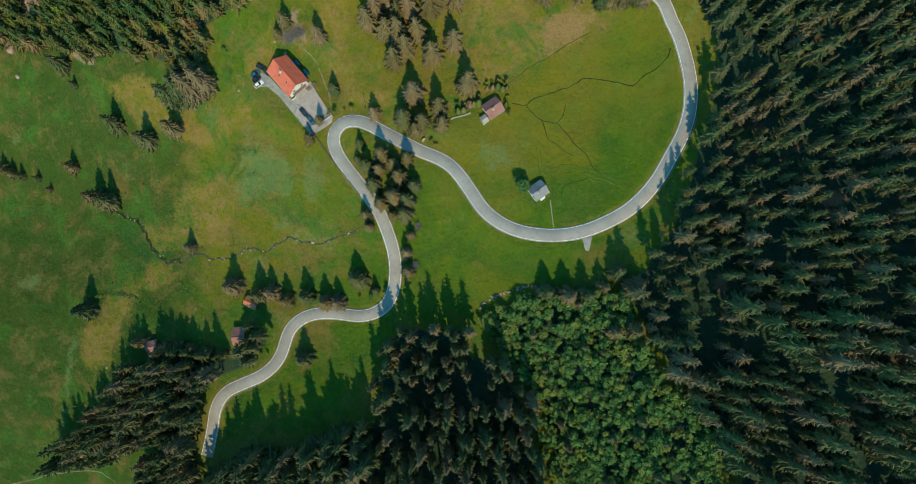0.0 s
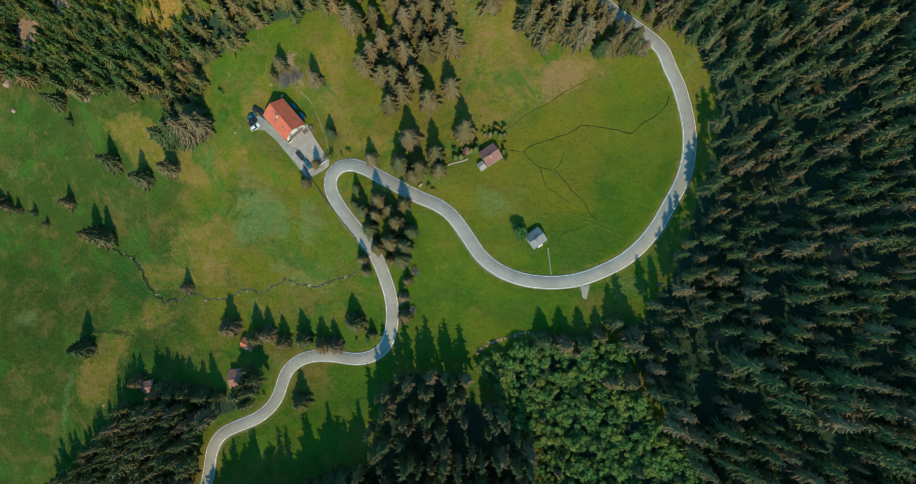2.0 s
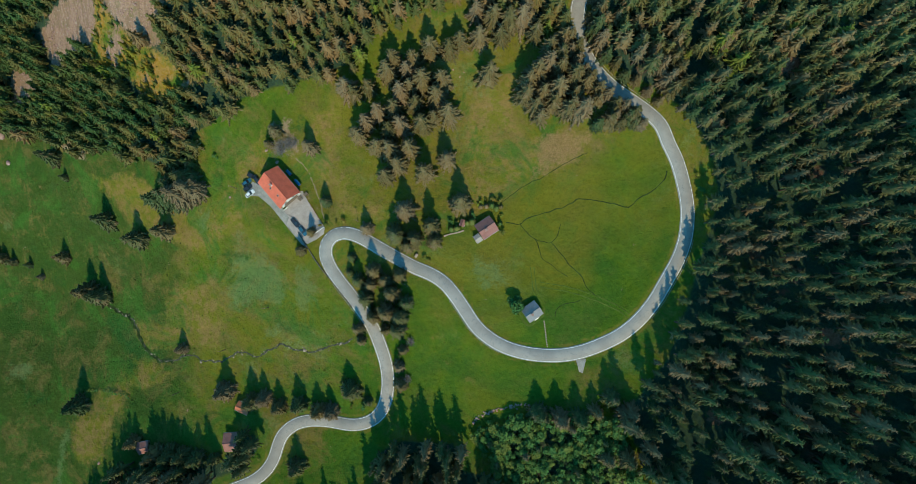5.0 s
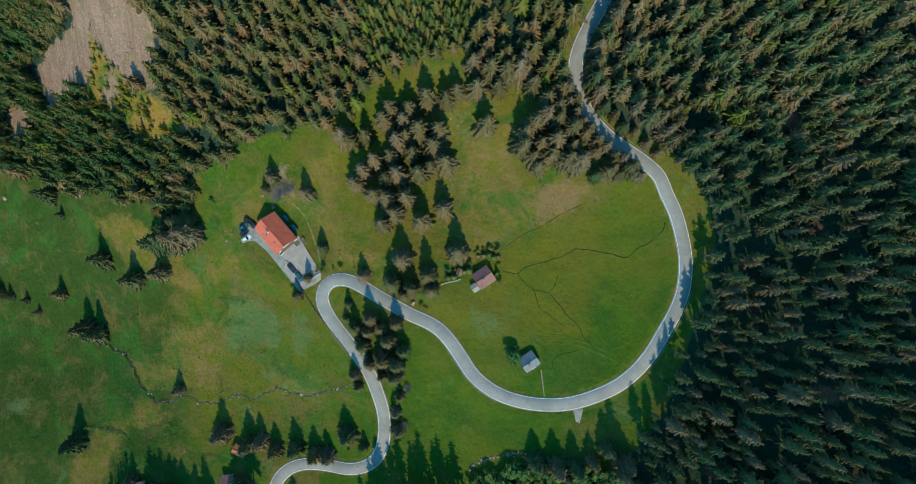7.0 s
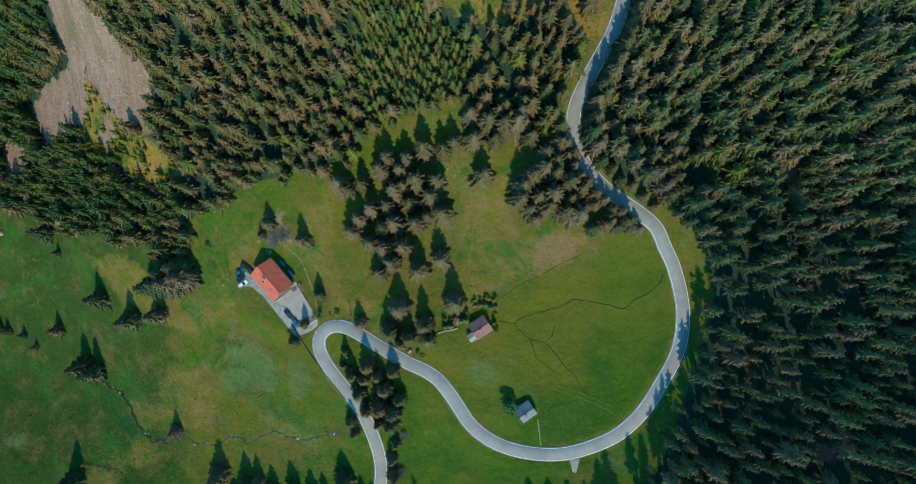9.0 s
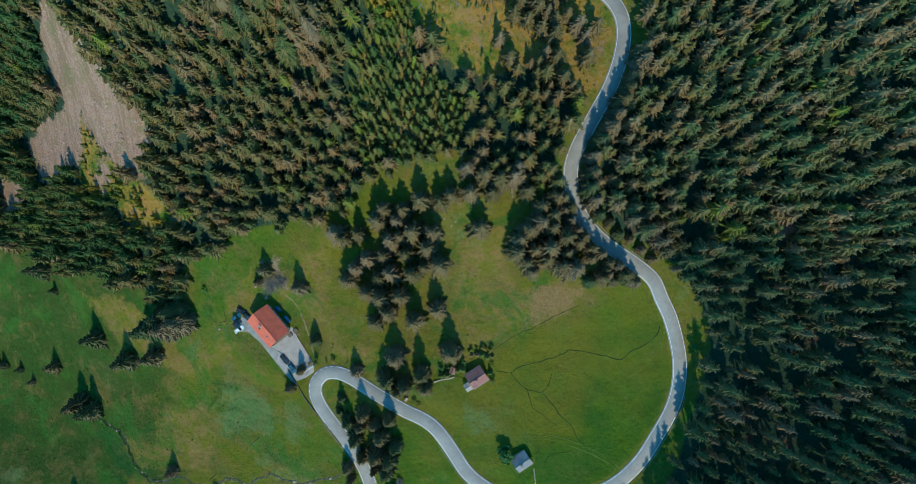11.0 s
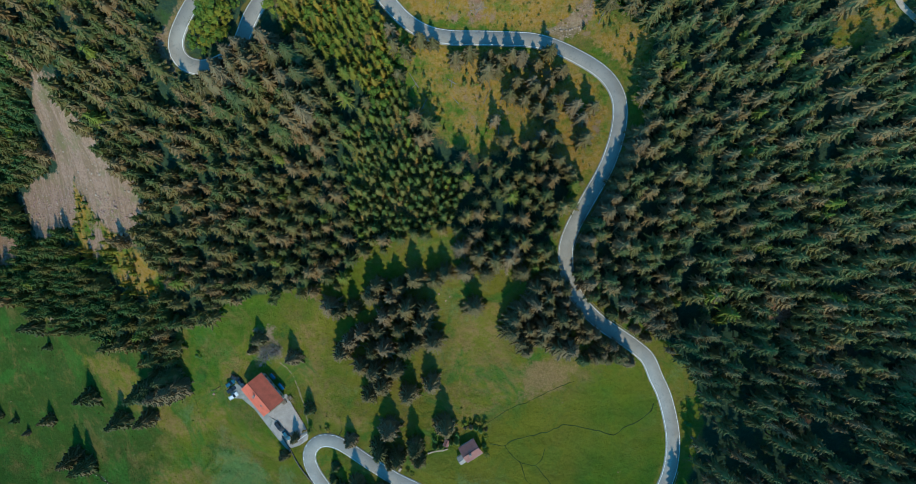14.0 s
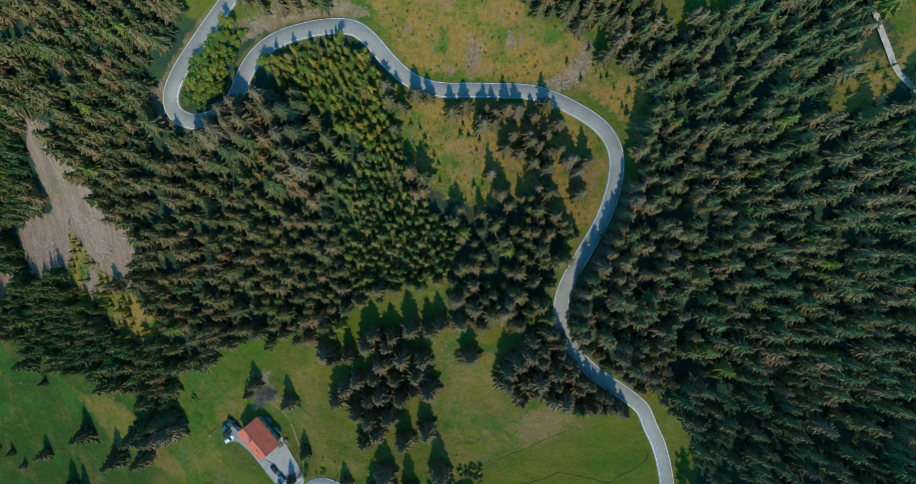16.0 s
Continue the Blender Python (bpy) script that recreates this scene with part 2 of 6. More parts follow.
CREEK_BED = plain("wet_creek_bed", (0.055, 0.054, 0.030), 0.6, 0.3, vary=0.9, scale=0.9, bump=0.05)
EARTH = plain("dark_earth", (0.055, 0.065, 0.022), 0.95, 0.1, vary=0.4, scale=0.7, bump=0.05)
DRY_EARTH = plain("dry_earth", (0.23, 0.19, 0.10), 0.95, 0.1, vary=0.3, scale=0.7, bump=0.05)
WORN_GRASS = plain("worn_grass", (0.082, 0.118, 0.020), 0.95, 0.1, vary=0.35, scale=0.6)
# grass with the shade of ditch and creek bank in its dark colour
SHADED_GRASS = plain("shaded_dark_grass", (0.034, 0.054, 0.014), 0.9, 0.1, vary=0.6, scale=0.5, bump=0.05)
BARK = plain("bark", (0.13, 0.10, 0.08), 0.9, 0.1, vary=0.3, scale=3, bump=0.03)
NEEDLES = foliage("spruce_needles", (0.075, 0.120, 0.045), (0.150, 0.146, 0.059), (0.264, 0.181, 0.109), 0.19, (0.13, 0.14, 0.055))
NEEDLES_WEST = foliage("olive_brown_spruce_needles", (0.105, 0.142, 0.042), (0.245, 0.186, 0.066), (0.315, 0.200, 0.100), 0.16)
NEEDLES_MIXED = foliage("mixed_spruce_needles", (0.112, 0.158, 0.058), (0.232, 0.203, 0.074), (0.315, 0.215, 0.115), 0.17)
NEEDLES_BROWN = foliage("brownish_spruce_needles", (0.130, 0.115, 0.042), (0.240, 0.182, 0.085), (0.280, 0.205, 0.125), 0.2, (0.20, 0.16, 0.10))
NEEDLES_YOUNG = foliage("young_spruce_needles", (0.075, 0.135, 0.034), (0.165, 0.185, 0.045), (0.250, 0.205, 0.060), 0.23)
NEEDLES_GREEN = foliage("fresh_green_spruce_needles", (0.052, 0.125, 0.040), (0.115, 0.155, 0.044), (0.215, 0.175, 0.055), 0.2)
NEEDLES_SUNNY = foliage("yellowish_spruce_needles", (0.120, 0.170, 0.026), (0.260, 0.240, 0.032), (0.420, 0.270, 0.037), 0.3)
LEAVES = foliage("broad_leaves", (0.058, 0.150, 0.042), (0.115, 0.210, 0.046), (0.200, 0.225, 0.046), 0.15)
LEAVES_YELLOW = foliage("yellow_green_leaves", (0.090, 0.170, 0.028), (0.190, 0.250, 0.028), (0.290, 0.250, 0.028), 0.2)
SHRUB = foliage("shrub_leaves", (0.080, 0.130, 0.023), (0.190, 0.190, 0.032), (0.320, 0.220, 0.046), 0.3)
TUSSOCK = foliage("tussock_grass", (0.050, 0.090, 0.017), (0.100, 0.130, 0.018), (0.170, 0.150, 0.046), 0.3)
TWIGS = plain("bare_twigs", (0.22, 0.20, 0.19), 0.9, 0.1, vary=0.3, scale=2)
WOOD = plain("weathered_wood", (0.20, 0.15, 0.11), 0.8, vary=0.3, scale=2, bump=0.02)
PLASTER = plain("white_plaster", (0.76, 0.73, 0.66), 0.8, vary=0.07, scale=0.6)
ROOF_RED = plain("red_roof_tiles", (0.64, 0.148, 0.085), 0.75, vary=0.16, scale=0.5, bump=0.04)
ROOF_BROWN = plain("brown_red_roof_tiles", (0.30, 0.14, 0.12), 0.75, vary=0.2, scale=0.6, bump=0.04)
ROOF_GREY = plain("grey_slate_roof", (0.25, 0.255, 0.27), 0.6, vary=0.2, scale=0.6, bump=0.04)
ROOF_ORANGE = plain("orange_sheet_roof", (0.50, 0.17, 0.085), 0.6, vary=0.15, scale=0.6)
STEEL = plain("galvanised_steel", (0.36, 0.35, 0.33), 0.6, 0.3, 0.25, vary=0.2)
RUBBER = plain("black_rubber", (0.02, 0.02, 0.02), 0.8)
GLASS_DARK = plain("tinted_glass", (0.02, 0.025, 0.03), 0.08, 0.6, vary=0.1)
CAR_WHITE = plain("white_car_paint", (0.75, 0.75, 0.74), 0.25, 0.5, vary=0.04)
CAR_DARK = plain("dark_car_paint", (0.025, 0.03, 0.04), 0.22, 0.5, vary=0.1)
CAR_BLUE = plain("blue_car_paint", (0.03, 0.11, 0.17), 0.22, 0.5, vary=0.1)
BLUE_SHEET = plain("blue_plastic_sheet", (0.015, 0.11, 0.24), 0.45, 0.4, vary=0.2)
LAMP_GLASS = plain("lamp_glass", (0.6, 0.6, 0.58), 0.15, 0.5, vary=0.05)

# ---- plan, in metres ----
ROAD_A = [
    (-110.1, -76.6), (-108.3, -69.6), (-106.6, -62.7), (-105.2, -56.1), (-102.8, -50.8), (-98.4, -46.5), (-92, -43.5), (-84.1, -40),
    (-78.2, -35.4), (-74.7, -29.9), (-72.7, -23.7), (-70.4, -19.2), (-65.8, -15.4), (-59.4, -13.3), (-51, -13.1), (-41.4, -14.1),
    (-34.7, -12.9), (-29.7, -9.6), (-26.7, -4.2), (-25.4, 3), (-25.7, 10.1), (-27, 16), (-28.6, 20.7), (-30.6, 25.8),
    (-34.3, 32.3), (-39, 38.6), (-43.7, 44.4), (-47.8, 50.3), (-49.9, 55.6), (-49.5, 59.7), (-46.8, 63),
]
ROAD_B = [
    (-41.9, 64.2), (-36.7, 62.9), (-31.5, 60.2), (-26.1, 57.1), (-20.3, 54), (-14.1, 50.7), (-7.7, 48.1), (-2.5, 44.7),
    (1.7, 39.8), (5.6, 34.2), (9.6, 28.3), (14.8, 23.8), (20.4, 20.7), (27, 18.7), (34.6, 17.8), (42.1, 18.1),
    (48.9, 19.6), (56, 22.5), (63, 26.4), (69.2, 31.9), (74.4, 38.6), (78.8, 46.5), (82.8, 53.9), (85.3, 61.4),
    (86.1, 68.9), (85.7, 75.3), (84, 82.7), (81.5, 90), (78.2, 96.2),
]
ROAD_MID = [
    (75.3, 102.4), (69.4, 107.3), (63.7, 111), (57.7, 115), (52.4, 119.7), (48.2, 125.2), (45.7, 130.2), (44.4, 136.3),
    (44.3, 141.7), (45.9, 147.1), (48.8, 153.3), (52.5, 160.3), (56.3, 167.3), (59, 174.3), (60.9, 181.3), (61.6, 188.4),
    (60.7, 193.9), (57.8, 199.1), (52.7, 203.7),
]
ROAD_NORTH = [
    (44.8, 208.2), (38.3, 210.9), (31.2, 212.5), (22.1, 212.4), (12.1, 211.9), (3.2, 211.2), (-4, 211.8), (-9.9, 214.1),
    (-13.9, 217), (-17.8, 220.8), (-21.4, 224.6), (-25.5, 227.5), (-30.2, 228), (-36.4, 227), (-42.5, 225.2), (-48.7, 222.9),
    (-54.1, 219.6), (-58, 215.7), (-61, 211.1), (-63, 206.9), (-65.8, 203), (-69.6, 199.8), (-74.3, 197.8), (-78.8, 197.2),
    (-82.4, 198.3), (-84.6, 200.9), (-84.8, 204.6), (-82.7, 208.7), (-78.8, 213.6), (-74.1, 218.8), (-69.8, 223.7), (-66, 228),
    (-61.9, 233.2), (-58.1, 238.9),
]
FOREST_EAST = [
    (91, 104), (92, 72), (86, 52), (81, 37), (75, 20.5), (66.5, 6.5), (58, -3), (66.2, -17.8),
    (74.3, -32), (85.3, -47.5), (95.5, -68), (97, -112), (190, -112), (181.7, 104.2),
]
FOREST_EAST_HIGH = [
    (65.3, 231.5), (67.1, 212.9), (67.2, 191.2), (64.7, 178.3), (59.6, 164.9), (54.1, 153), (49.8, 142.2), (50.9, 130.4),
    (55.5, 120.4), (66.8, 114.2), (79.5, 106.1), (89.4, 92.6), (94.8, 75.7), (95.2, 58.9), (182.8, 69.3), (149.8, 227.1),
    (119.3, 237.5),
]
FOREST_NORTHWEST = [
    (-251.8, 117.9), (-212.1, 112), (-183.6, 106.7), (-164.7, 98.7), (-137, 95.8), (-119.8, 88.3), (-107.4, 84.2), (-101.9, 101.9),
    (-80.2, 114.2), (-70.4, 116.8), (-51.5, 120.5), (-35.4, 124.6), (-26.1, 135), (-10.9, 142.6), (3.8, 143.8), (20.4, 134.8),
    (36.6, 133.1), (42, 137.3), (41.7, 143.3), (47.5, 157.3), (55.1, 171.3), (58, 183.4), (58, 191.6), (53.1, 199.4),
    (41.1, 205), (24.8, 209.4), (-1.2, 207.7), (-10.9, 211.9), (-20.2, 226.7), (-29, 235.5), (-63.5, 228.1), (-96.2, 233.3),
    (-180.3, 246),
]
FOREST_NORTH = [
    (-60.3, 240.9), (-65.1, 226.8), (-48.2, 229.9), (-34.4, 233), (-23.9, 237.6), (-9.6, 243.1), (18.9, 246.7), (25.2, 238.3),
    (41.4, 233.4), (51.2, 231.4), (70, 222.8), (65.8, 265.7), (-59.2, 254.4),
]
FOREST_SOUTHWEST = [
    (-193.7, -91.1), (-183.9, -72.3), (-160.5, -53.3), (-144.3, -36.1), (-124.3, -30.2), (-96.4, -29.5), (-91.3, -19.4), (-82.1, -15.6),
    (-78, -26.7), (-88.3, -39.2), (-103, -44.7), (-109.6, -52.6), (-113.3, -76.7), (-116.1, -97), (-144.4, -117.1), (-140, -74),
    (-169.6, -86.2),
]
FOREST_SOUTH = [
    (-31.1, -22.3), (-20.1, -16.1), (3.7, -15.8), (7.2, -27.4), (15.3, -27.2), (29.9, -47.2), (35.1, -77.7), (30, -112), (-120.2, -112.8),
    (-104, -80), (-88, -69), (-70, -70), (-55, -61.5), (-38, -57), (-32, -48), (-36, -39), (-30.5, -31), (-34, -25),
]
BROADLEAF = [
    (8.4, -12.2), (26.4, -5.1), (49.9, -2.8), (60, -2.7), (64.9, -16.7), (75.3, -33.3), (89.9, -53), (95.9, -85.8),
    (35.1, -77.7), (29.9, -47.2), (15.3, -27.2),
]
HAIRPIN_BUSHES = [
    (-73.1, 213.8), (-67.5, 222), (-62, 225.5), (-58.1, 222.6), (-62.5, 214.3), (-65.5, 206), (-69.7, 202.5), (-77.5, 200.6),
    (-79.8, 204.7),
]
YOUNG = [
    (-30.6, 183.5), (-10.8, 193.5), (-6.8, 176.4), (9.6, 162.9), (7.8, 150.9), (-10.9, 144.7), (-28.2, 140.3), (-33.7, 160.7),
]
CLEARING = [
    (-11.2, 200.6), (-1.4, 197.3), (10.3, 200.9), (18.5, 194.3), (17.8, 183.3), (13.4, 174.2), (5, 174), (-5.1, 182.7),
    (-11.1, 192.1),
]
CLEARING_NORTH = [
    (-20.4, 229.6), (-9.4, 218.3), (2.1, 215.7), (34.1, 216), (50.2, 214.2), (62, 204.1), (69.4, 198), (70.6, 213.4),
    (53.6, 223.9), (49.3, 231.5), (29.3, 236.7), (24.7, 249), (-23.8, 242.7),
]
SCREE = [
    (-149, 202.6), (-136, 198.7), (-135.7, 190.8), (-129.4, 183.9), (-126.9, 175.5), (-119.6, 169.2), (-113.4, 164), (-111.1, 155.9),
    (-113, 148.6), (-118.4, 139.4), (-123.2, 140.4), (-129.9, 144.6), (-135.4, 149.6), (-141.2, 155), (-143.6, 161.5), (-146.3, 167),
    (-149.2, 168.6), (-160.2, 174.6), (-159.7, 185.2), (-159.5, 191.3),
]
SCREE_LOW = [
    (-213.5, 145.6), (-204.5, 144.9), (-193.6, 139.1), (-196.1, 128.9), (-206.2, 126.1), (-214.2, 127.5),
]
SCRUB = [
    (-146.6, 164.7), (-143.2, 160.6), (-135.6, 148.9), (-123.5, 139.3), (-115, 134.8), (-101.2, 125.3), (-111.1, 116.2), (-127.2, 119.5),
    (-133.2, 129.3), (-147.2, 131.3), (-154.4, 140.9), (-150.9, 148.2),
]
BROWN = [
    (29.5, 86.5), (30.5, 95.0), (34.0, 99.5), (42.0, 101.2), (51.0, 101.5), (53.5, 95.5), (47.0, 92.0), (38.0, 87.0), (32.0, 83.6),
]
PARKING = [
    (-65.9, 79.2), (-59.7, 81.1), (-56.5, 75.1), (-50.1, 66.3), (-50.4, 63.8), (-53.4, 61.6), (-57.3, 59.8), (-61.3, 62.6),
    (-65.8, 67.7), (-64.9, 70.4), (-67.3, 73.9),
]
DRIVE = [
    (-82.8, 81.1), (-80, 84.8), (-77.1, 83.5), (-69, 75.1), (-64.9, 71.2), (-63.4, 65.3), (-57.2, 58.6), (-58.2, 58.2),
    (-60, 59.8), (-65.8, 66.9), (-72.4, 74.9), (-77.3, 78.9), (-80.7, 79),
]
LAYBY = [
    (34.2, 214.7), (42.3, 212.2), (49.5, 216.3), (52.3, 223.9), (53.2, 230.1), (49.4, 230.9), (44.6, 222.0), (38.1, 216.7),
]
WEDGE = [
    (46.8, 16.8), (50.6, 17), (49.4, 11.5), (48.1, 12),
]
CREEK = [
    (-163.0, 38.0), (-160.9, 33.8), (-155.6, 31.6), (-150.4, 28.6), (-143.6, 25.2), (-140.8, 18.5), (-135.6, 13.4), (-128.3, 9.3), (-122.0, 10.2),
    (-116.3, 12.1), (-111.2, 11.6), (-106.1, 10.1), (-98.7, 10.6), (-90.6, 14.6), (-81.4, 13.1), (-71.1, 18.6), (-63.3, 16.1), (-56.4, 16.5), (-47.6, 19), (-39.5, 22.1),
]
DITCH1 = [
    (20.7, 67.4), (25.8, 67.2), (27.9, 68.8), (32.3, 70.6), (35.8, 71.5), (41.6, 73.2), (45.1, 74.9), (48.6, 76.3),
    (59.9, 74.5), (65.2, 73.1), (69.3, 76.9), (73.4, 78.9), (77.4, 83.3), (77.9, 86),
]
DITCH2 = [
    (25.8, 67.2), (27.6, 64.7), (31.6, 61.4), (34.2, 60.5), (37.3, 60.3), (39.9, 63.5), (40.8, 66.7),
]
DITCH3 = [
    (37.3, 60.3), (40.3, 57), (43.9, 52.2), (46.1, 50.1), (49, 47.5), (50.5, 43.7), (53.7, 40.8),
]
DITCH4 = [
    (31.6, 61.4), (33.5, 56.6), (34.6, 54.1), (38.2, 51.2), (43.6, 47.2),
]
DITCH5 = [
    (39.1, 32.6), (39.8, 35.5), (42.3, 37.2), (46.2, 38.1), (49, 38.9),
]
DITCH6 = [
    (15.6, 73.3), (20.4, 76.2), (25.4, 80), (32.9, 84), (43.5, 90), (49.8, 92.9),
]
PATHTOP = [
    (35.1, 30.7), (35.8, 25.8), (36.5, 21.2),
]
TRACKS = [
    (33.3, 44.5), (42, 43.1), (50.5, 40.8), (61, 36.4), (66.1, 32.6),
]
WALL = [
    (-2.8, 62.5), (-0.6, 63.3), (2.4, 63.9), (5.3, 64.9),
]
TRACK_NE = [
    (118.8, 234), (120.9, 227.9), (123.8, 221.7), (127.8, 212.4), (131.6, 207.6), (135.6, 202.8), (141.0, 196.4),
]
MEADOW_TREES = [
    (-154.3, 70.8, 19), (-137.3, 62.6, 21), (-122.2, 65.6, 20), (-178.5, 91.6, 8), (-185, 54.9, 14), (-201.9, 45.6, 7), (-208.6, 51.3, 8), (-219, 52.7, 10),
    (-228.9, 56.8, 13), (-224.5, 54.6, 12), (-161.2, 36.5, 22), (-168.9, 39.2, 22), (-117, 15, 12), (-183.7, 100.5, 18), (-120.9, 78.1, 26), (-115.3, 79, 28), (-112.5, 83, 26),
    (-110, 79.9, 28), (-105.2, 81.8, 26), (-107.5, 86, 24), (-55, 97, 16), (-49.3, 76.5, 12), (-32.5, 65.8, 14), (-17.1, 72, 20), (-14.1, 61.3, 18), (-21, 63.2, 18), (-7.2, 65.9, 20),
    (-6.1, 60.3, 14), (-16.4, 58.5, 15), (3.6, 74.4, 20), (-55.3, 64.4, 10), (-59.7, 57.2, 11), (-171.3, -13.8, 20), (-172.5, -12.5, 18),
]
MEADOW_TREES_MORE = [
    (58.5, 3.5, 17), (64.5, -1.0, 18), (53.5, -2.0, 14),
    (-95.6, -1.9, 20), (-82.9, -5.6, 20), (-78.2, -4.4, 17), (-71.6, -7.3, 16), (-62.5, -6.1, 18), (-54.3, -8.5, 18), (-49, -8.4, 17), (-40.2, 1, 19),
    (-33.4, -3.5, 9), (-36.5, 26.4, 12), (-19.8, 4.1, 14), (-63.8, -31.9, 17), (-139.6, -26.8, 15), (-127.3, -30.3, 20), (-120, -30, 20), (-114.3, -29.9, 19),
    (-107.8, -31, 18), (-100.4, -30.8, 13), (33.3, -4, 18), (41.1, -5.3, 20), (47.8, -5, 18), (57.1, -18, 18), (63, -16.8, 20), (-68.9, 103.5, 13),
    (-72.1, 98.8, 9),
]
HAIRPIN_TREES = [
    (-38.6, 54.6, 8), (-40.0, 48.8, 7), (-35.9, 45.6, 14), (-29.6, 49.4, 15), (-25.2, 45.4, 13), (-19.6, 47.6, 12), (-33.0, 38.6, 15), (-22.6, 40.6, 15),
    (-17.0, 37.4, 13), (-30.4, 31.2, 13), (-24.8, 33.4, 16), (-19.6, 31.6, 16), (-25.6, 26.4, 12), (-20.6, 26.6, 15), (-35.4, 21.9, 10), (-18.6, 18.6, 9),
    (-20.4, 11.6, 12), (-31.2, 44.0, 12),
]
GROVE_TREES = [
    (-36.7, 115.9), (-30.9, 117.6), (-23.4, 121.9), (-16, 122.6), (-10.5, 118.2), (-3.3, 118), (-18.8, 114.8), (-27.3, 108.6),
    (-21.7, 109.4), (-13.3, 110.3), (-6.9, 105.8), (-1.5, 106.6), (-23.6, 101.3), (-18.9, 103.1), (-10.6, 103.1), (-35, 100.4),
    (-27.4, 95.8), (-22.7, 94), (-19.9, 88.5), (-24.6, 84.7), (-1.4, 90.5), (-10.1, 85.8), (-39.5, 117.7), (-0.7, 129),
    (2.8, 131.4), (9.7, 132.1), (13.4, 119.5), (-14.1, 126), (-7.8, 129.2), (-21.4, 126.2), (-5.1, 112.8), (-15.1, 116.5),
    (-32.1, 105), (-15.2, 94.9),
]
GROVE_EAST_TREES = [
    (27.3, 115.9), (29.7, 119.2), (33.8, 121.6), (38, 119.9), (26.5, 111.7), (32.5, 112.5), (37.5, 113.3), (42.3, 117.4),
    (43.5, 111.6), (30.1, 108.2), (36, 109.1), (41.2, 107.4), (45.5, 106.5), (31.9, 104.8), (37.9, 124.1), (34.4, 127.4),
    (29.2, 132.4), (24, 136.6), (19.9, 135.9), (17.4, 131.8), (14.8, 137.6), (25.6, 139.8), (8.7, 140.3),
]
HILLS = [
    2.2, 4.8, 5, -12.1, -12.9, -7.7, 13.8, 23.4, 6.2, -5.7, -7.4, -1.4, -25, 11.4,
    -34.4, -30.7, 14.1, 7.6, -10.2, 0.5, 10.9, -12.5, 1.6, 2, 20.7, 11.6, 13.9, -1.9,
    13.1, -13.1, 0.8, 1, -11.4, 7.9, 3, 15.2, 1.6, 4.2, -12.1, 15.4, -17.3, 4.2,
    2.7, -3.1, -5.4, 8, -2.3, -1.7, -3.8, -6.4, 15.3, -36.8, -1.7, -14.4, 10.6, -1.6,
    14.1, -11, -10.2, -7.6, -1.8, 11.9, -16.9, 3.6, 3.6, 12.8, 6.4, -0.1, -5, 15.8,
    10.8, -6.8, -0.1, -0.5, 1.1, 4.4, 4.2, 0.3, -0.3, -3.4, -3.9,
]
HILL_BASE = (30.5, 20.6, 21.6)
SPARSE = [
    (-20.6, 210.2), (-9.3, 209.1), (42.4, 209.2), (58.3, 198.2), (60.3, 186.2), (54.7, 170.1), (47, 164), (30.9, 177.6),
    (21, 173.4), (15.1, 171.3), (-5.1, 182.7), (-13.1, 195.8),
]
STREAM = [
    (59.4, -11.8), (63.6, -19.7), (68.7, -27.5), (76.7, -33.9), (81.5, -40.2), (87.3, -46.4), (91.1, -52.7), (93.1, -58),
    (97, -66.4),
]
YARD_FENCE = [
    (-57.1, 76.5), (-53.6, 70.9), (-50.5, 66.6),
]
ROAD_WALL = [
    (-61.1, 64.4), (-56.6, 57.5), (-51.3, 49.8), (-45, 42.1), (-38.9, 34.4),
]
EAST_FENCE = [
    (59.8, 167.9), (57.3, 162), (54.9, 156.9), (51.8, 151.3), (49.3, 146.4), (47.1, 141.6), (46.8, 137), (47.8, 132.4),
]
SOUTH_WALL = [
    (9, -9.6), (14, -6.4), (19.2, -4), (24.1, -2.6), (29.6, -1.5),
]
WEST_PATH = [
    (-222.1, -100.3), (-212.4, -98.4), (-198.7, -94.7), (-177.5, -91.7), (-167.3, -94.9),
]
HEDGE = [
    (-168.6, -7.1), (-162.1, -6.2), (-154.8, -6.5), (-147.8, -7), (-145, -7.7),
]
SHRUBS = [
    (-0.1, 68), (2.5, 68.4), (8.7, 67.2), (10.5, 75.3), (12.7, 75.7), (15.6, 75.7), (18.1, 75.7), (8, 70.6),
    (18.9, 69.9), (19.3, 64.5), (-10.1, 54.6), (-8.6, 53.1), (4.7, 70.6),
]
EAST_GAP = [
    (117.7, 210.9), (122.4, 216.1), (126.8, 215.3), (130.4, 207.6), (126, 203.7), (118.6, 199), (114.5, 201),
]
EAST_EDGE = [
    (121.9, 233.3), (140.6, 228.6), (149.2, 196.9), (134.7, 204.1), (128.2, 213.7), (125.1, 221.3),
]
SUNNY = [
    (-56, 218), (-41.7, 224.3), (-27.6, 225), (-17.8, 217.6), (-11.2, 210.9), (-13.1, 195.8), (-8.1, 180.6), (-19, 182.3),
    (-28.4, 195.2), (-39.3, 203.7), (-51.5, 210),
]
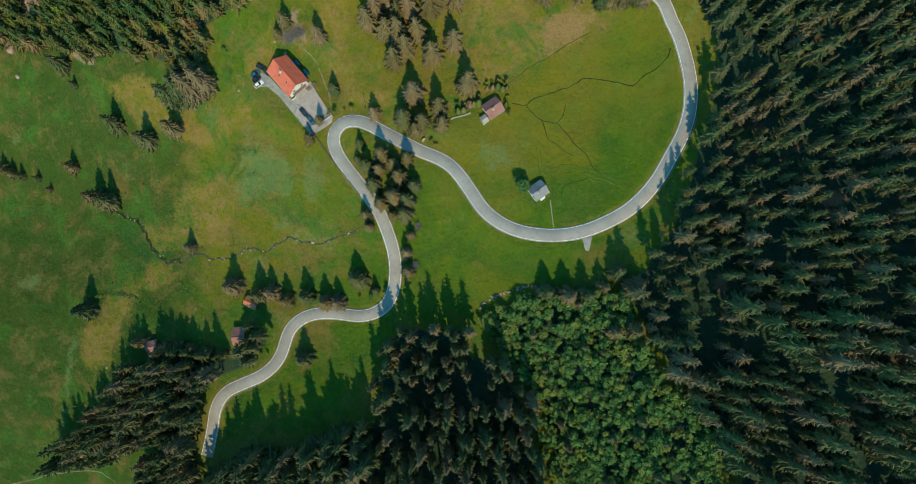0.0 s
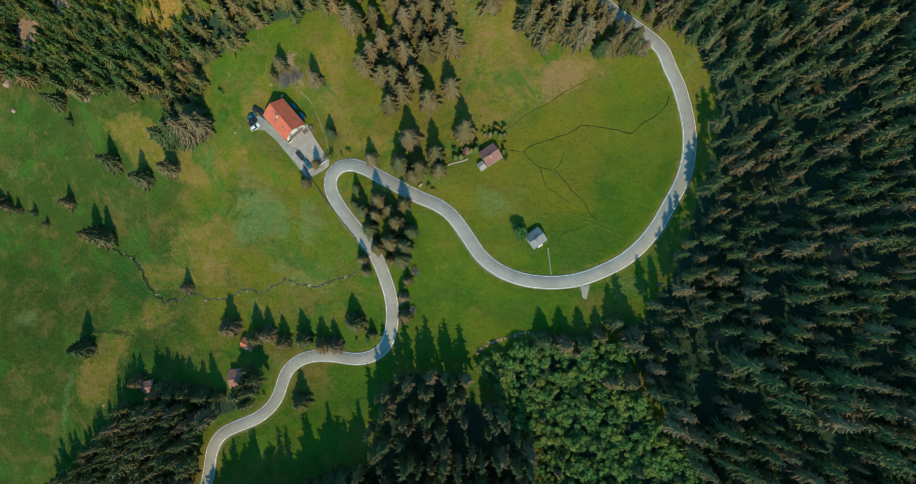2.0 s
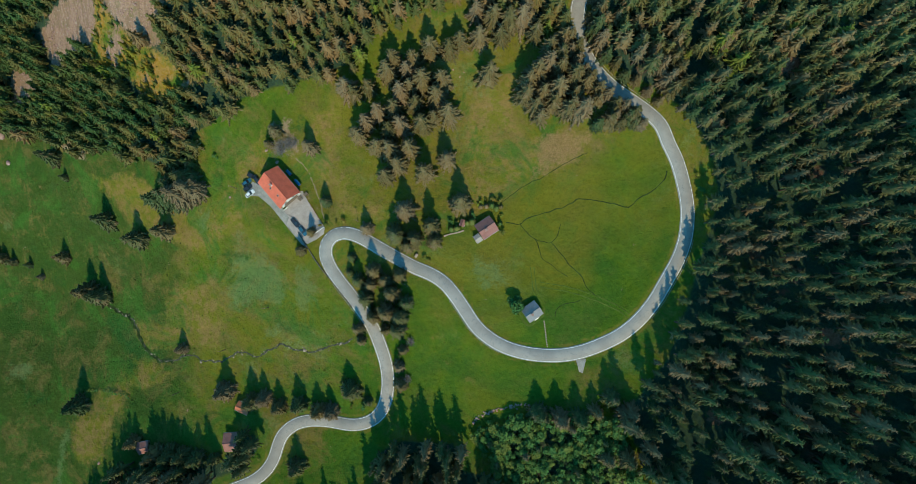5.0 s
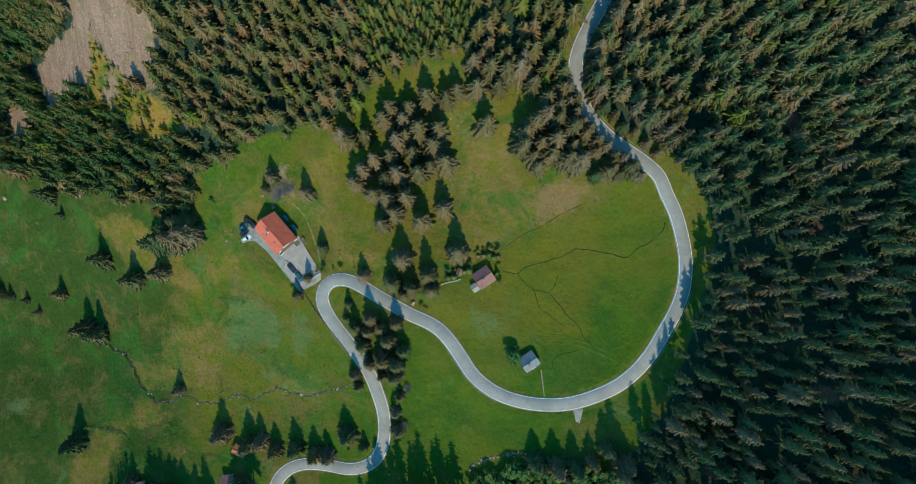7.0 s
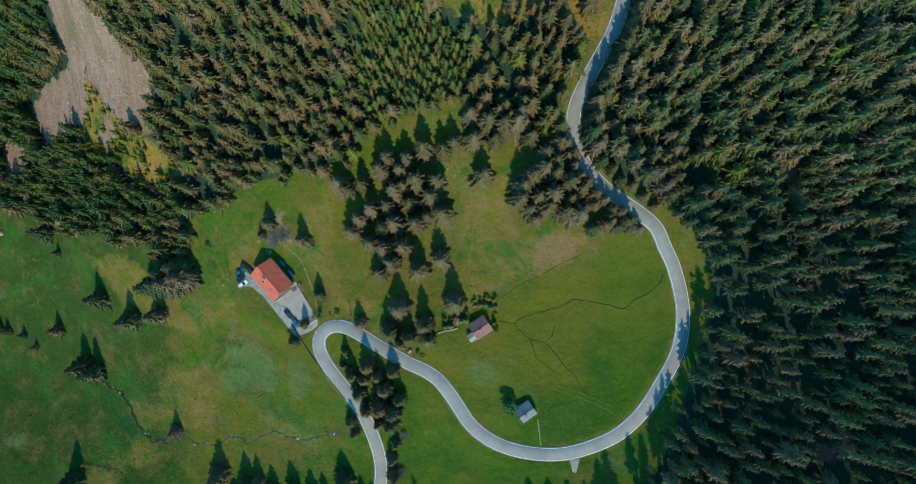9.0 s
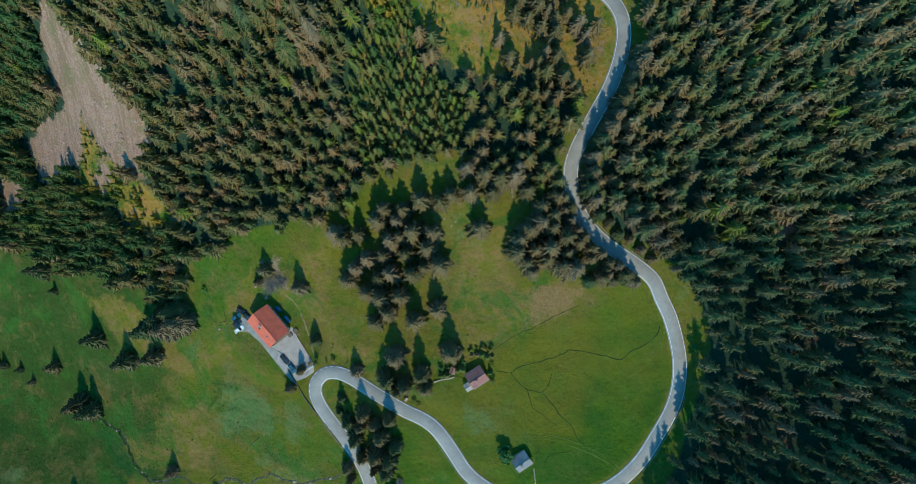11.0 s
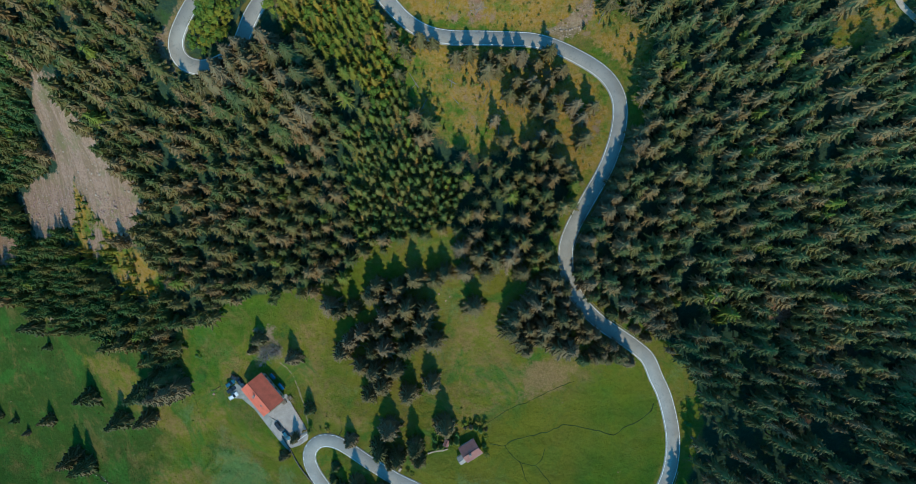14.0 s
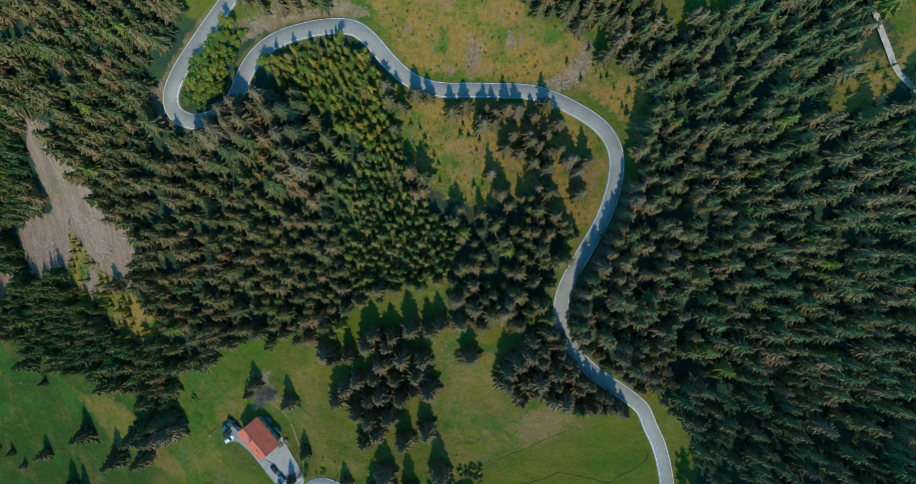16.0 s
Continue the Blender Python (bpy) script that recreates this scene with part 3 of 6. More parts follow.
SCREE_WEST = [
    (-145, 175.9), (-151.8, 170.9), (-166.6, 168.1), (-181.9, 165.5), (-194.9, 160.3), (-191.8, 151.2), (-186.6, 141.8), (-174.9, 138.1),
    (-162.4, 142.5), (-152.2, 146.5), (-148.3, 155.2), (-148, 161.5), (-145, 167.8),
]
SCREE_SPOT = [
    (-139.6, 147.6), (-133.5, 146), (-133.4, 140.1), (-140.7, 133.5), (-144.7, 139.8),
]
SCREE_FOOT = [
    (-109.9, 125), (-104.4, 125.3), (-106.2, 120.3), (-109.3, 121.3),
]
SHOULDER = [
    (-62.6, 219.9), (-55.4, 223.6), (-48.4, 226.6), (-34.5, 230.2), (-24, 230.5), (-20.4, 234.4), (-34.3, 236.3), (-49.7, 231.3),
    (-60.3, 225.6),
]
BANK = [
    (-92.6, 204.5), (-91.1, 196.1), (-85.8, 193.9), (-86.1, 200.4), (-85.3, 207), (-74.6, 220), (-65.5, 230.6), (-68.8, 230.4),
    (-80.4, 216.7), (-87.3, 210.2),
]
RUST = [
    (8.6, 230.3), (12.6, 229.8), (15.3, 225.4), (12.3, 217.5), (9.1, 219.7),
]
FENCE_STRIP = [
    (-183.3, -22.8), (-176.4, -21.3), (-184.4, -57.7), (-191, -78.7), (-195.5, -79), (-190.5, -58),
]
DRY_MEADOW = [
    (-60, 92), (-55, 110), (-44, 118), (-38, 80), (-6, 66), (4, 84), (6, 115), (22, 124),
    (28, 100), (60, 104), (50, 94), (20, 78), (0, 66), (-44, 68), (-52, 80),
]
DRY_EDGE = [
    (-165, 92), (-135, 90), (-100, 72), (-88, 92), (-74, 108), (-72, 94), (-86, 66), (-110, 52),
    (-150, 76),
]
PALE_B = [
    (-107.9, 75), (-100, 74.9), (-99.5, 66.1), (-106.2, 64.2), (-109.8, 69),
]
PALE_C = [
    (5.8, 56.5), (19.2, 53.9), (22.5, 42.8), (10.3, 40.9),
]
PALE_D = [
    (-221.9, 3.6), (-201.9, 5), (-206.9, -6.5), (-218.8, -5.1),
]
TAN_A = [
    (-129, 39.7), (-98.2, 49.1), (-96.8, 15.7), (-126, 13.6),
]
TAN_B = [
    (-176.1, 113.5), (-163.2, 103.2), (-181.2, 101.4), (-186.8, 107.7),
]
TAN_C = [
    (-180.6, -21.4), (-138.6, 11.2), (-116.7, 3.2), (-146.9, -10), (-159.5, -42.2), (-176.8, -43.2),
]
GREEN_WEST = [
    (-245, 140), (-212, 150), (-191, 165), (-165, 175.5), (-158.5, 190), (-151, 205), (-172, 226), (-245, 235),
]
GREEN_LOW = [
    (-214.5, 165.7), (-174.5, 147.8), (-146.4, 141.2), (-127.6, 125.9), (-101.2, 118.2), (-102.2, 109.2), (-141.8, 98.1), (-218.1, 116.3),
]
LOBE_WEST = [
    (-189, 161.7), (-163.8, 163.9), (-145.8, 161.1), (-149.9, 152.6), (-157.9, 145.1), (-177.9, 140.1), (-193.6, 151.6),
]
LOBE_EAST = [
    (-137.7, 157), (-121.5, 157.2), (-115, 155.5), (-116.6, 146.1), (-122.3, 139.8), (-132.6, 145.7),
]
SCREE_EAST = [
    (-120.3, 161.9), (-109.6, 159), (-111.7, 148.4), (-115.7, 140), (-120.6, 139.1), (-125, 144.3),
]
INN_EARTH = [
    (-73, 108.1), (-63.7, 109.9), (-58.8, 99.7), (-60.7, 93.1), (-70.4, 95.7),
]
ROADSIDE_TREES = [
    (65.4, 102.5), (62.6, 104.2), (60.2, 102.2), (58, 104.3), (67.7, 101.7), (56, 103.1), (52.3, 102),
]
SOUTH_EDGE = [
    (-104, -83), (-88, -73), (-70, -74), (-55, -65.5), (-37, -59.5), (-33, -70), (-60, -84), (-104, -95),
]
DARK_GAP = [
    (-59.9, 213.2), (-56.2, 215.1), (-50.7, 207.2), (-42.4, 195.5), (-42.2, 185.6), (-47.1, 185.4), (-53.3, 200.3),
]
EDGE_EARTH = [
    (-182.9, 109.6), (-165.3, 106), (-163.6, 98.2), (-172.3, 99.9), (-179.7, 104.9),
]
NORTHEAST_LOOSE = [
    (34.9, 238.4), (59.8, 237.7), (67.5, 216.9), (61.9, 209.5), (57.5, 215.6), (55, 227.1), (41.2, 231.2),
]
RED_SOIL = [
    (10.3, 229.9), (12.9, 229.4), (13.8, 224.2), (11.8, 223.7), (10.2, 226.3),
]
RED_SOIL_LOW = [
    (10.5, 220.2), (13.5, 221.2), (14.4, 218.2), (11.2, 217.2),
]
PATH_INN = [
    (-62.2, 94.5), (-58, 89.9), (-55.2, 83.1), (-52.4, 76.2), (-50.7, 70),
]
RED_GLADE = [
    (112.1, 121.9), (114.3, 124.1), (118.2, 123.2), (119.5, 118.9), (116.3, 116.9), (113, 118.3),
]
RED_GLADE_LOW = [
    (121.8, 29.5), (125.1, 31.2), (129.6, 29.9), (129.9, 26), (125.6, 24.7), (121.9, 26.2),
]
RED_GLADE_SOUTH = [
    (89.4, 0.4), (91.7, 2.1), (95, 1.3), (95.5, -2.2), (92.4, -3.6), (89.6, -2.5),
]
PALE_F = [
    (-92.9, 55.9), (-77.3, 58.0), (-68.6, 49.4), (-65.6, 42.1), (-69.6, 31.9), (-76.5, 35.7), (-91.9, 30.5), (-98.1, 37.0), (-92.7, 45.0),
]
PALE_G = [
    (-77.1, 28.0), (-69.8, 27.6), (-71.0, 19.9), (-79.3, 21.0),
]
PALE_H = [
    (-63.4, 51.9), (-55.4, 51.5), (-52.8, 36.9), (-61.8, 29.0), (-65.8, 38.7),
]
PALE_I = [
    (-222.9, 75.7), (-215.3, 76.8), (-217.6, 67.9), (-224.0, 67.9),
]
TAN_D = [
    (-115.0, 40.4), (-98.5, 46.4), (-92.1, 27.0), (-95.1, 17.4), (-115.7, 15.0), (-140.0, 14.8), (-142.6, 27.1), (-129.1, 24.6),
]
LUSH = [
    (-160.7, 30.2), (-146.2, 25.0), (-140.1, 16.6), (-130.1, 8.6), (-139.6, 7.8), (-154.0, 15.3), (-163.2, 25.4),
]
PINK_BANK = [
    (22.8, 232.6), (26.8, 231.5), (27.0, 226.6), (22.9, 226.9),
]
PINK_SHOULDER = [
    (-51.1, 228.6), (-49.2, 231.9), (-40.2, 234.1), (-36.6, 231.7), (-40.7, 228.5), (-47.8, 226.8),
]


# ---- shapes of the ground ----
def smooth(a):
    a = np.clip(a, 0, 1)
    return a * a * (3 - 2 * a)


def hills(x, y):
    """The lie of the land, as low hills on an even grid."""
    x, y = np.clip(x, -270, 250), np.clip(y, -150, 330)
    z = HILL_BASE[0] + HILL_BASE[1] * x / 100 + HILL_BASE[2] * y / 100
    k = 0
    for i in range(9):
        for j in range(9):
            z = z + HILLS[k] * np.exp(-((x + 270 - 65 * i) ** 2 + (y + 130 - 57.5 * j) ** 2) / 5408.0)
            k += 1
    return z


def spline(points, step=1.5):
    """Even samples on a smooth curve through the points."""
    p = np.array(points, float)
    p = np.vstack([2 * p[0] - p[1], p, 2 * p[-1] - p[-2]])
    out = []
    for a, b, c, d in zip(p, p[1:], p[2:], p[3:]):
        n = max(2, int(np.hypot(*(c - b)) / step))
        for u in np.arange(n) / n:
            out.append(0.5 * (2 * b + (c - a) * u + (2 * a - 5 * b + 4 * c - d) * u * u + (3 * b - a - 3 * c + d) * u ** 3))
    out.append(p[-2])
    return np.array(out)


def inside(x, y, polygon):
    hit = np.zeros(np.shape(x), bool)
    px, py = polygon[-1]
    for qx, qy in polygon:
        cross = ((qy > y) != (py > y)) & (x < (px - qx) * (y - qy) / ((py - qy) or 1e-9) + qx)
        hit ^= cross
        px, py = qx, qy
    return hit


def blurred(a, n):
    k = np.ones(n) / n
    return np.convolve(np.pad(a, n, mode="edge"), k, "same")[n:-n]


ROAD = spline(ROAD_A + ROAD_B + ROAD_MID + ROAD_NORTH)
for axis in (0, 1):
    ROAD[:, axis] = blurred(ROAD[:, axis], 3)
ROAD_Z = blurred(blurred(hills(ROAD[:, 0], ROAD[:, 1]), 17), 7)
ROAD_WAY = np.gradient(ROAD, axis=0)
ROAD_RISE = np.gradient(ROAD_Z) / (np.hypot(ROAD_WAY[:, 0], ROAD_WAY[:, 1]) + 1e-9)
ROAD_WAY /= np.hypot(ROAD_WAY[:, 0], ROAD_WAY[:, 1])[:, None] + 1e-9
LEVELS = [(-66.0, 77.0, 13.0, 24.0)]  # x, y, radius, height of the levelled yard


def near_road(x, y):
    """Distance from the road's middle, and the road's height there."""
    x, y = np.atleast_1d(np.asarray(x, float)), np.atleast_1d(np.asarray(y, float))
    dist, high = np.empty(len(x)), np.empty(len(x))
    for k in range(0, len(x), 4000):
        d = (x[k:k + 4000, None] - ROAD[None, :, 0]) ** 2 + (y[k:k + 4000, None] - ROAD[None, :, 1]) ** 2
        near = d.argmin(1)
        along = (x[k:k + 4000] - ROAD[near, 0]) * ROAD_WAY[near, 0] + (y[k:k + 4000] - ROAD[near, 1]) * ROAD_WAY[near, 1]
        dist[k:k + 4000], high[k:k + 4000] = np.sqrt(d.min(1)), ROAD_Z[near] + ROAD_RISE[near] * np.clip(along, -3, 3)
    return dist, high


def ground_z(x, y, rough=True):
    x, y = np.atleast_1d(np.asarray(x, float)), np.atleast_1d(np.asarray(y, float))
    z = hills(x, y)
    if rough:
        z = z + 0.35 * np.sin(x * 0.21 + 1.3 * np.sin(y * 0.13)) * np.sin(y * 0.24 + 0.9 * np.sin(x * 0.11)) + 0.16 * np.sin(x * 0.63 + y * 0.21) * np.sin(y * 0.57 - x * 0.2)
    for cx, cy, r, h in LEVELS:
        w = smooth((r + 9 - np.hypot(x - cx, y - cy)) / 9)
        z = z * (1 - w) + h * w
    d, h = near_road(x, y)
    w = smooth((9.0 - d) / 5.0)
    return z * (1 - w) + (h - 0.12 - 0.25 * smooth((4.2 - d) / 1.5)) * w


def gz(x, y):
    return float(ground_z(x, y)[0])


def mesh_object(name, verts, faces, mats, parent=None, slots=None, soft=False):
    """A mesh from arrays of corners and triangles (or lists of faces)."""
    me = bpy.data.meshes.new(name)
    if isinstance(faces, np.ndarray):
        n = faces.shape[1]
        me.vertices.add(len(verts))
        me.vertices.foreach_set("co", np.asarray(verts, np.float32).ravel())
        me.loops.add(faces.size)
        me.loops.foreach_set("vertex_index", faces.astype(np.int32).ravel())
        me.polygons.add(len(faces))
        me.polygons.foreach_set("loop_start", np.arange(0, faces.size, n, dtype=np.int32))
        if slots is not None:
            me.polygons.foreach_set("material_index", slots.astype(np.int32))
        me.update(calc_edges=True)
    else:
        me.from_pydata([tuple(v) for v in verts], [], faces)
    for m in mats if isinstance(mats, (list, tuple)) else [mats]:
        me.materials.append(m)
    if soft:
        me.shade_smooth()
    ob = new(name, me)
    ob.parent = parent
    return ob


def part(name, bm, material, parent, label=""):
    me = bpy.data.meshes.new(name)
    bm.to_mesh(me)
    bm.free()
    me.materials.append(material)
    ob = new(name, me)
    ob.parent = parent
    return tagged(ob, label)


def thing(name, m, label, category, group="", kind=""):
    e = new(name)
    e.matrix_basis = m
    return tagged(e, label, category, group, kind)


def box(x, y, z, sx, sy, sz, bevel=0.0, bm=None):
    """A box, its middle at x, y and its foot at z, with rounded edges."""
    bm = bm or bmesh.new()
    made = bmesh.ops.create_cube(bm, size=1, matrix=Matrix.Translation((x, y, z + sz / 2)) @ Matrix.Diagonal((sx, sy, sz, 1)))
    if bevel:
        bmesh.ops.bevel(bm, geom=list({e for v in made["verts"] for e in v.link_edges}), offset=bevel, segments=2, affect="EDGES", profile=0.6)
    return bm


def tube(a, b, r, r2=None, n=10, bm=None):
    """A round bar from a to b."""
    bm = bm or bmesh.new()
    a, b = Vector(a), Vector(b)
    m = Matrix.Translation((a + b) / 2) @ (b - a).to_track_quat("Z", "Y").to_matrix().to_4x4()
    bmesh.ops.create_cone(bm, cap_ends=True, segments=n, radius1=r, radius2=r if r2 is None else r2, depth=(b - a).length, matrix=m)
    return bm


# ---- ground ----
def even(lo, hi, step, far):
    core = np.arange(lo, hi + 0.1, step)
    grow = step * 1.35 ** np.arange(1, far)
    return np.concatenate([lo - np.cumsum(grow)[::-1], core, hi + np.cumsum(grow)])


gx, gy = even(-250, 200, 2.0, 18), even(-130, 290, 2.0, 18)
GX, GY = np.meshgrid(gx, gy)
GX, GY = GX.ravel(), GY.ravel()
GZ = ground_z(GX, GY)
nx, ny = len(gx), len(gy)
ids = np.arange(nx * ny).reshape(ny, nx)
quads = np.stack([ids[:-1, :-1], ids[:-1, 1:], ids[1:, 1:], ids[1:, :-1]], -1).reshape(-1, 4)
ground = mesh_object("ground", np.stack([GX, GY, GZ], 1), quads, GRASS_MAT, soft=True)
tagged(ground, "sloping alpine meadow of green and tan grass with bare patches", "ground", kind="structure")


def layer(name, values):
    a = ground.data.attributes.new(name, "FLOAT", "POINT")
    a.data.foreach_set("value", values.astype(np.float32))


def spread(polygons, grow=4.0, inset=0.0):
    """1 inside the polygons, falling off softly past their edge."""
    best = np.zeros(len(GX))
    for poly in polygons:
        e = np.full(len(GX), 1e9)
        for (ax, ay), (bx, by) in zip(poly, poly[1:] + poly[:1]):
            dx, dy = bx - ax, by - ay
            u = np.clip(((GX - ax) * dx + (GY - ay) * dy) / (dx * dx + dy * dy + 1e-9), 0, 1)
            e = np.minimum(e, np.hypot(GX - ax - u * dx, GY - ay - u * dy))
        e = np.where(inside(GX, GY, poly), e, -e)
        best = np.maximum(best, smooth(0.5 + (e - inset) / (2 * grow)))
    return best


SOUTH_OLIVE = [(-20, -6), (-8, 42), (20, 12), (52, 10), (40, -4), (10, -8)]
ROUND_MEADOW = [(-24, 44), (10, 70), (24, 78), (76, 104), (90, 70), (72, 28), (48, 12), (40, -6), (-20, -8), (-24, 20)]
layer("wood_floor", spread([FOREST_EAST, FOREST_EAST_HIGH, FOREST_NORTHWEST, FOREST_SOUTHWEST, FOREST_SOUTH, BROADLEAF, FOREST_NORTH], 3, 3.5))
layer("scree", spread([SCREE, SCREE_WEST, SCREE_LOW, SCREE_SPOT, SCREE_FOOT, SCREE_EAST], 4.5))
layer("scrub", np.maximum(spread([SCRUB, CLEARING, CLEARING_NORTH, SPARSE, EAST_GAP, EAST_EDGE], 6), 0.5 * spread([YOUNG, SUNNY], 4)))
# grows towards the west, where the grass colour also holds the lens falloff
layer("dark_west_meadow", np.maximum(smooth((-125 - GX) / 60) * smooth((70 - GY) / 60), 0.8 * smooth((-85 - GX) / 50)))
layer("dry_meadow", np.maximum(np.maximum(0.45 * spread([SOUTH_OLIVE], 8), 0.08 * spread([ROUND_MEADOW], 8)), np.maximum(spread([DRY_MEADOW, DRY_EDGE], 9), 0.95 * spread([TAN_A, TAN_B, TAN_C, TAN_D], 9))))
layer("pale_meadow", spread([PALE_B, PALE_C, PALE_D, PALE_F, PALE_G, PALE_H, PALE_I, FENCE_STRIP], 6))
layer("earth", np.maximum(np.maximum(spread([LAYBY, SHOULDER, BANK, RUST, EDGE_EARTH, PINK_BANK, PINK_SHOULDER], 3), 0.72 * spread([INN_EARTH], 5)), 0.7 * spread([[(x * 1.03 + 2, y * 1.03 - 2.4) for x, y in PARKING]], 5)))
layer("red_soil", spread([RED_SOIL, RED_SOIL_LOW, RED_GLADE, RED_GLADE_LOW, RED_GLADE_SOUTH], 3))
layer("lush_bank", spread([LUSH], 4))
layer("heath", spread([BROWN], 6))
layer("rough_meadow", 1 - 0.8 * spread([ROUND_MEADOW], 5))
road_off, _ = near_road(GX, GY)
layer("verge", np.clip(1 - np.abs(road_off - 3.2) / 2.2, 0, 1))


# ---- road ----
def ribbon(name, line, high, offsets, lifts, material, parent=None):
    """A strip along a line; offsets to its left and their lifts, as a cross-section."""
    d = np.gradient(line, axis=0)
    d /= np.hypot(d[:, 0], d[:, 1])[:, None] + 1e-9
    side = np.stack([-d[:, 1], d[:, 0]], 1)
    n, k = len(line), len(offsets)
    v = np.empty((n, k, 3))
    for i, (o, l) in enumerate(zip(offsets, lifts)):
        v[:, i, :2] = line + side * o
        v[:, i, 2] = high + l
    q = np.arange(n * k).reshape(n, k)
    f = np.stack([q[:-1, :-1], q[1:, :-1], q[1:, 1:], q[:-1, 1:]], -1).reshape(-1, 4)[:, ::-1]
    return mesh_object(name, v.reshape(-1, 3), np.ascontiguousarray(f), material, parent, soft=True)


HALF = 2.42
road = ribbon("road", ROAD, ROAD_Z, (-HALF - 0.3, -HALF, 0, HALF, HALF + 0.3), (-0.3, 0.06, 0.11, 0.06, -0.3), ASPHALT)
tagged(road, "winding grey asphalt mountain road with white edge lines", "road", kind="structure")
BROKEN = [(1, -51.0, 57.0, 11.0), (-1, -24.0, 55.5, 9.0)]  # side and place where the line is broken at an entrance


def edge_lines(side):
    """White lines along one edge, solid but broken where a yard joins."""
    o = side * (HALF - 0.14)
    dashed = np.zeros(len(ROAD), bool)
    for s, cx, cy, r in BROKEN:
        if s == side:
            dashed |= np.hypot(ROAD[:, 0] - cx, ROAD[:, 1] - cy) < r
    k = 0
    while k < len(ROAD) - 2:
        e = k + 1
        if dashed[k]:
            line = np.stack([ROAD[k], ROAD[k] * 0.45 + ROAD[k + 1] * 0.55])
            ribbon("edge_dash", line, ROAD_Z[k:k + 2], (o - 0.07, o + 0.07), (0.092, 0.092), PAINT, road)
        else:
            while e < len(ROAD) - 1 and not dashed[e]:
                e += 1
            ribbon("edge_line", ROAD[k:e + 1], ROAD_Z[k:e + 1], (o - 0.07, o + 0.07), (0.092, 0.092), PAINT, road)
        k = e


edge_lines(1)
edge_lines(-1)


def on_ground(points, step=1.5):
    line = spline(points, step)
    return line, ground_z(line[:, 0], line[:, 1])


def patch(name, polygon, lift, material, label, category="pavement"):
    """A paved or gravelled area laid on the ground."""
    bm = bmesh.new()
    bm.faces.new([bm.verts.new((x, y, 0)) for x, y in polygon])
    bmesh.ops.triangulate(bm, faces=bm.faces[:])
    for _ in range(4):
        bmesh.ops.subdivide_edges(bm, edges=[e for e in bm.edges if e.calc_length() > 2.5], cuts=1)
        bmesh.ops.triangulate(bm, faces=bm.faces[:])
    z = ground_z([v.co.x for v in bm.verts], [v.co.y for v in bm.verts])
    for v, h in zip(bm.verts, z):
        v.co.z = h + lift
    for f in bm.faces:
        if f.normal.z < 0:
            f.normal_flip()
    edge = bmesh.ops.extrude_edge_only(bm, edges=[e for e in bm.edges if e.is_boundary])
    for v in [g for g in edge["geom"] if isinstance(g, bmesh.types.BMVert)]:
        v.co.z -= lift + 0.6
    me = bpy.data.meshes.new(name)
    bm.to_mesh(me)
    bm.free()
    me.materials.append(material)
    return tagged(new(name, me), label, category, kind="structure")


patch("pavement_yard", PARKING, 0.16, CONCRETE, "pale concrete yard beside the red-roofed inn")
patch("pavement_drive", DRIVE, 0.12, GRAVEL, "gravel drive along the inn to the parked cars")
patch("pavement_wedge", WEDGE, 0.12, GRAVEL, "small gravel field entrance at the road")


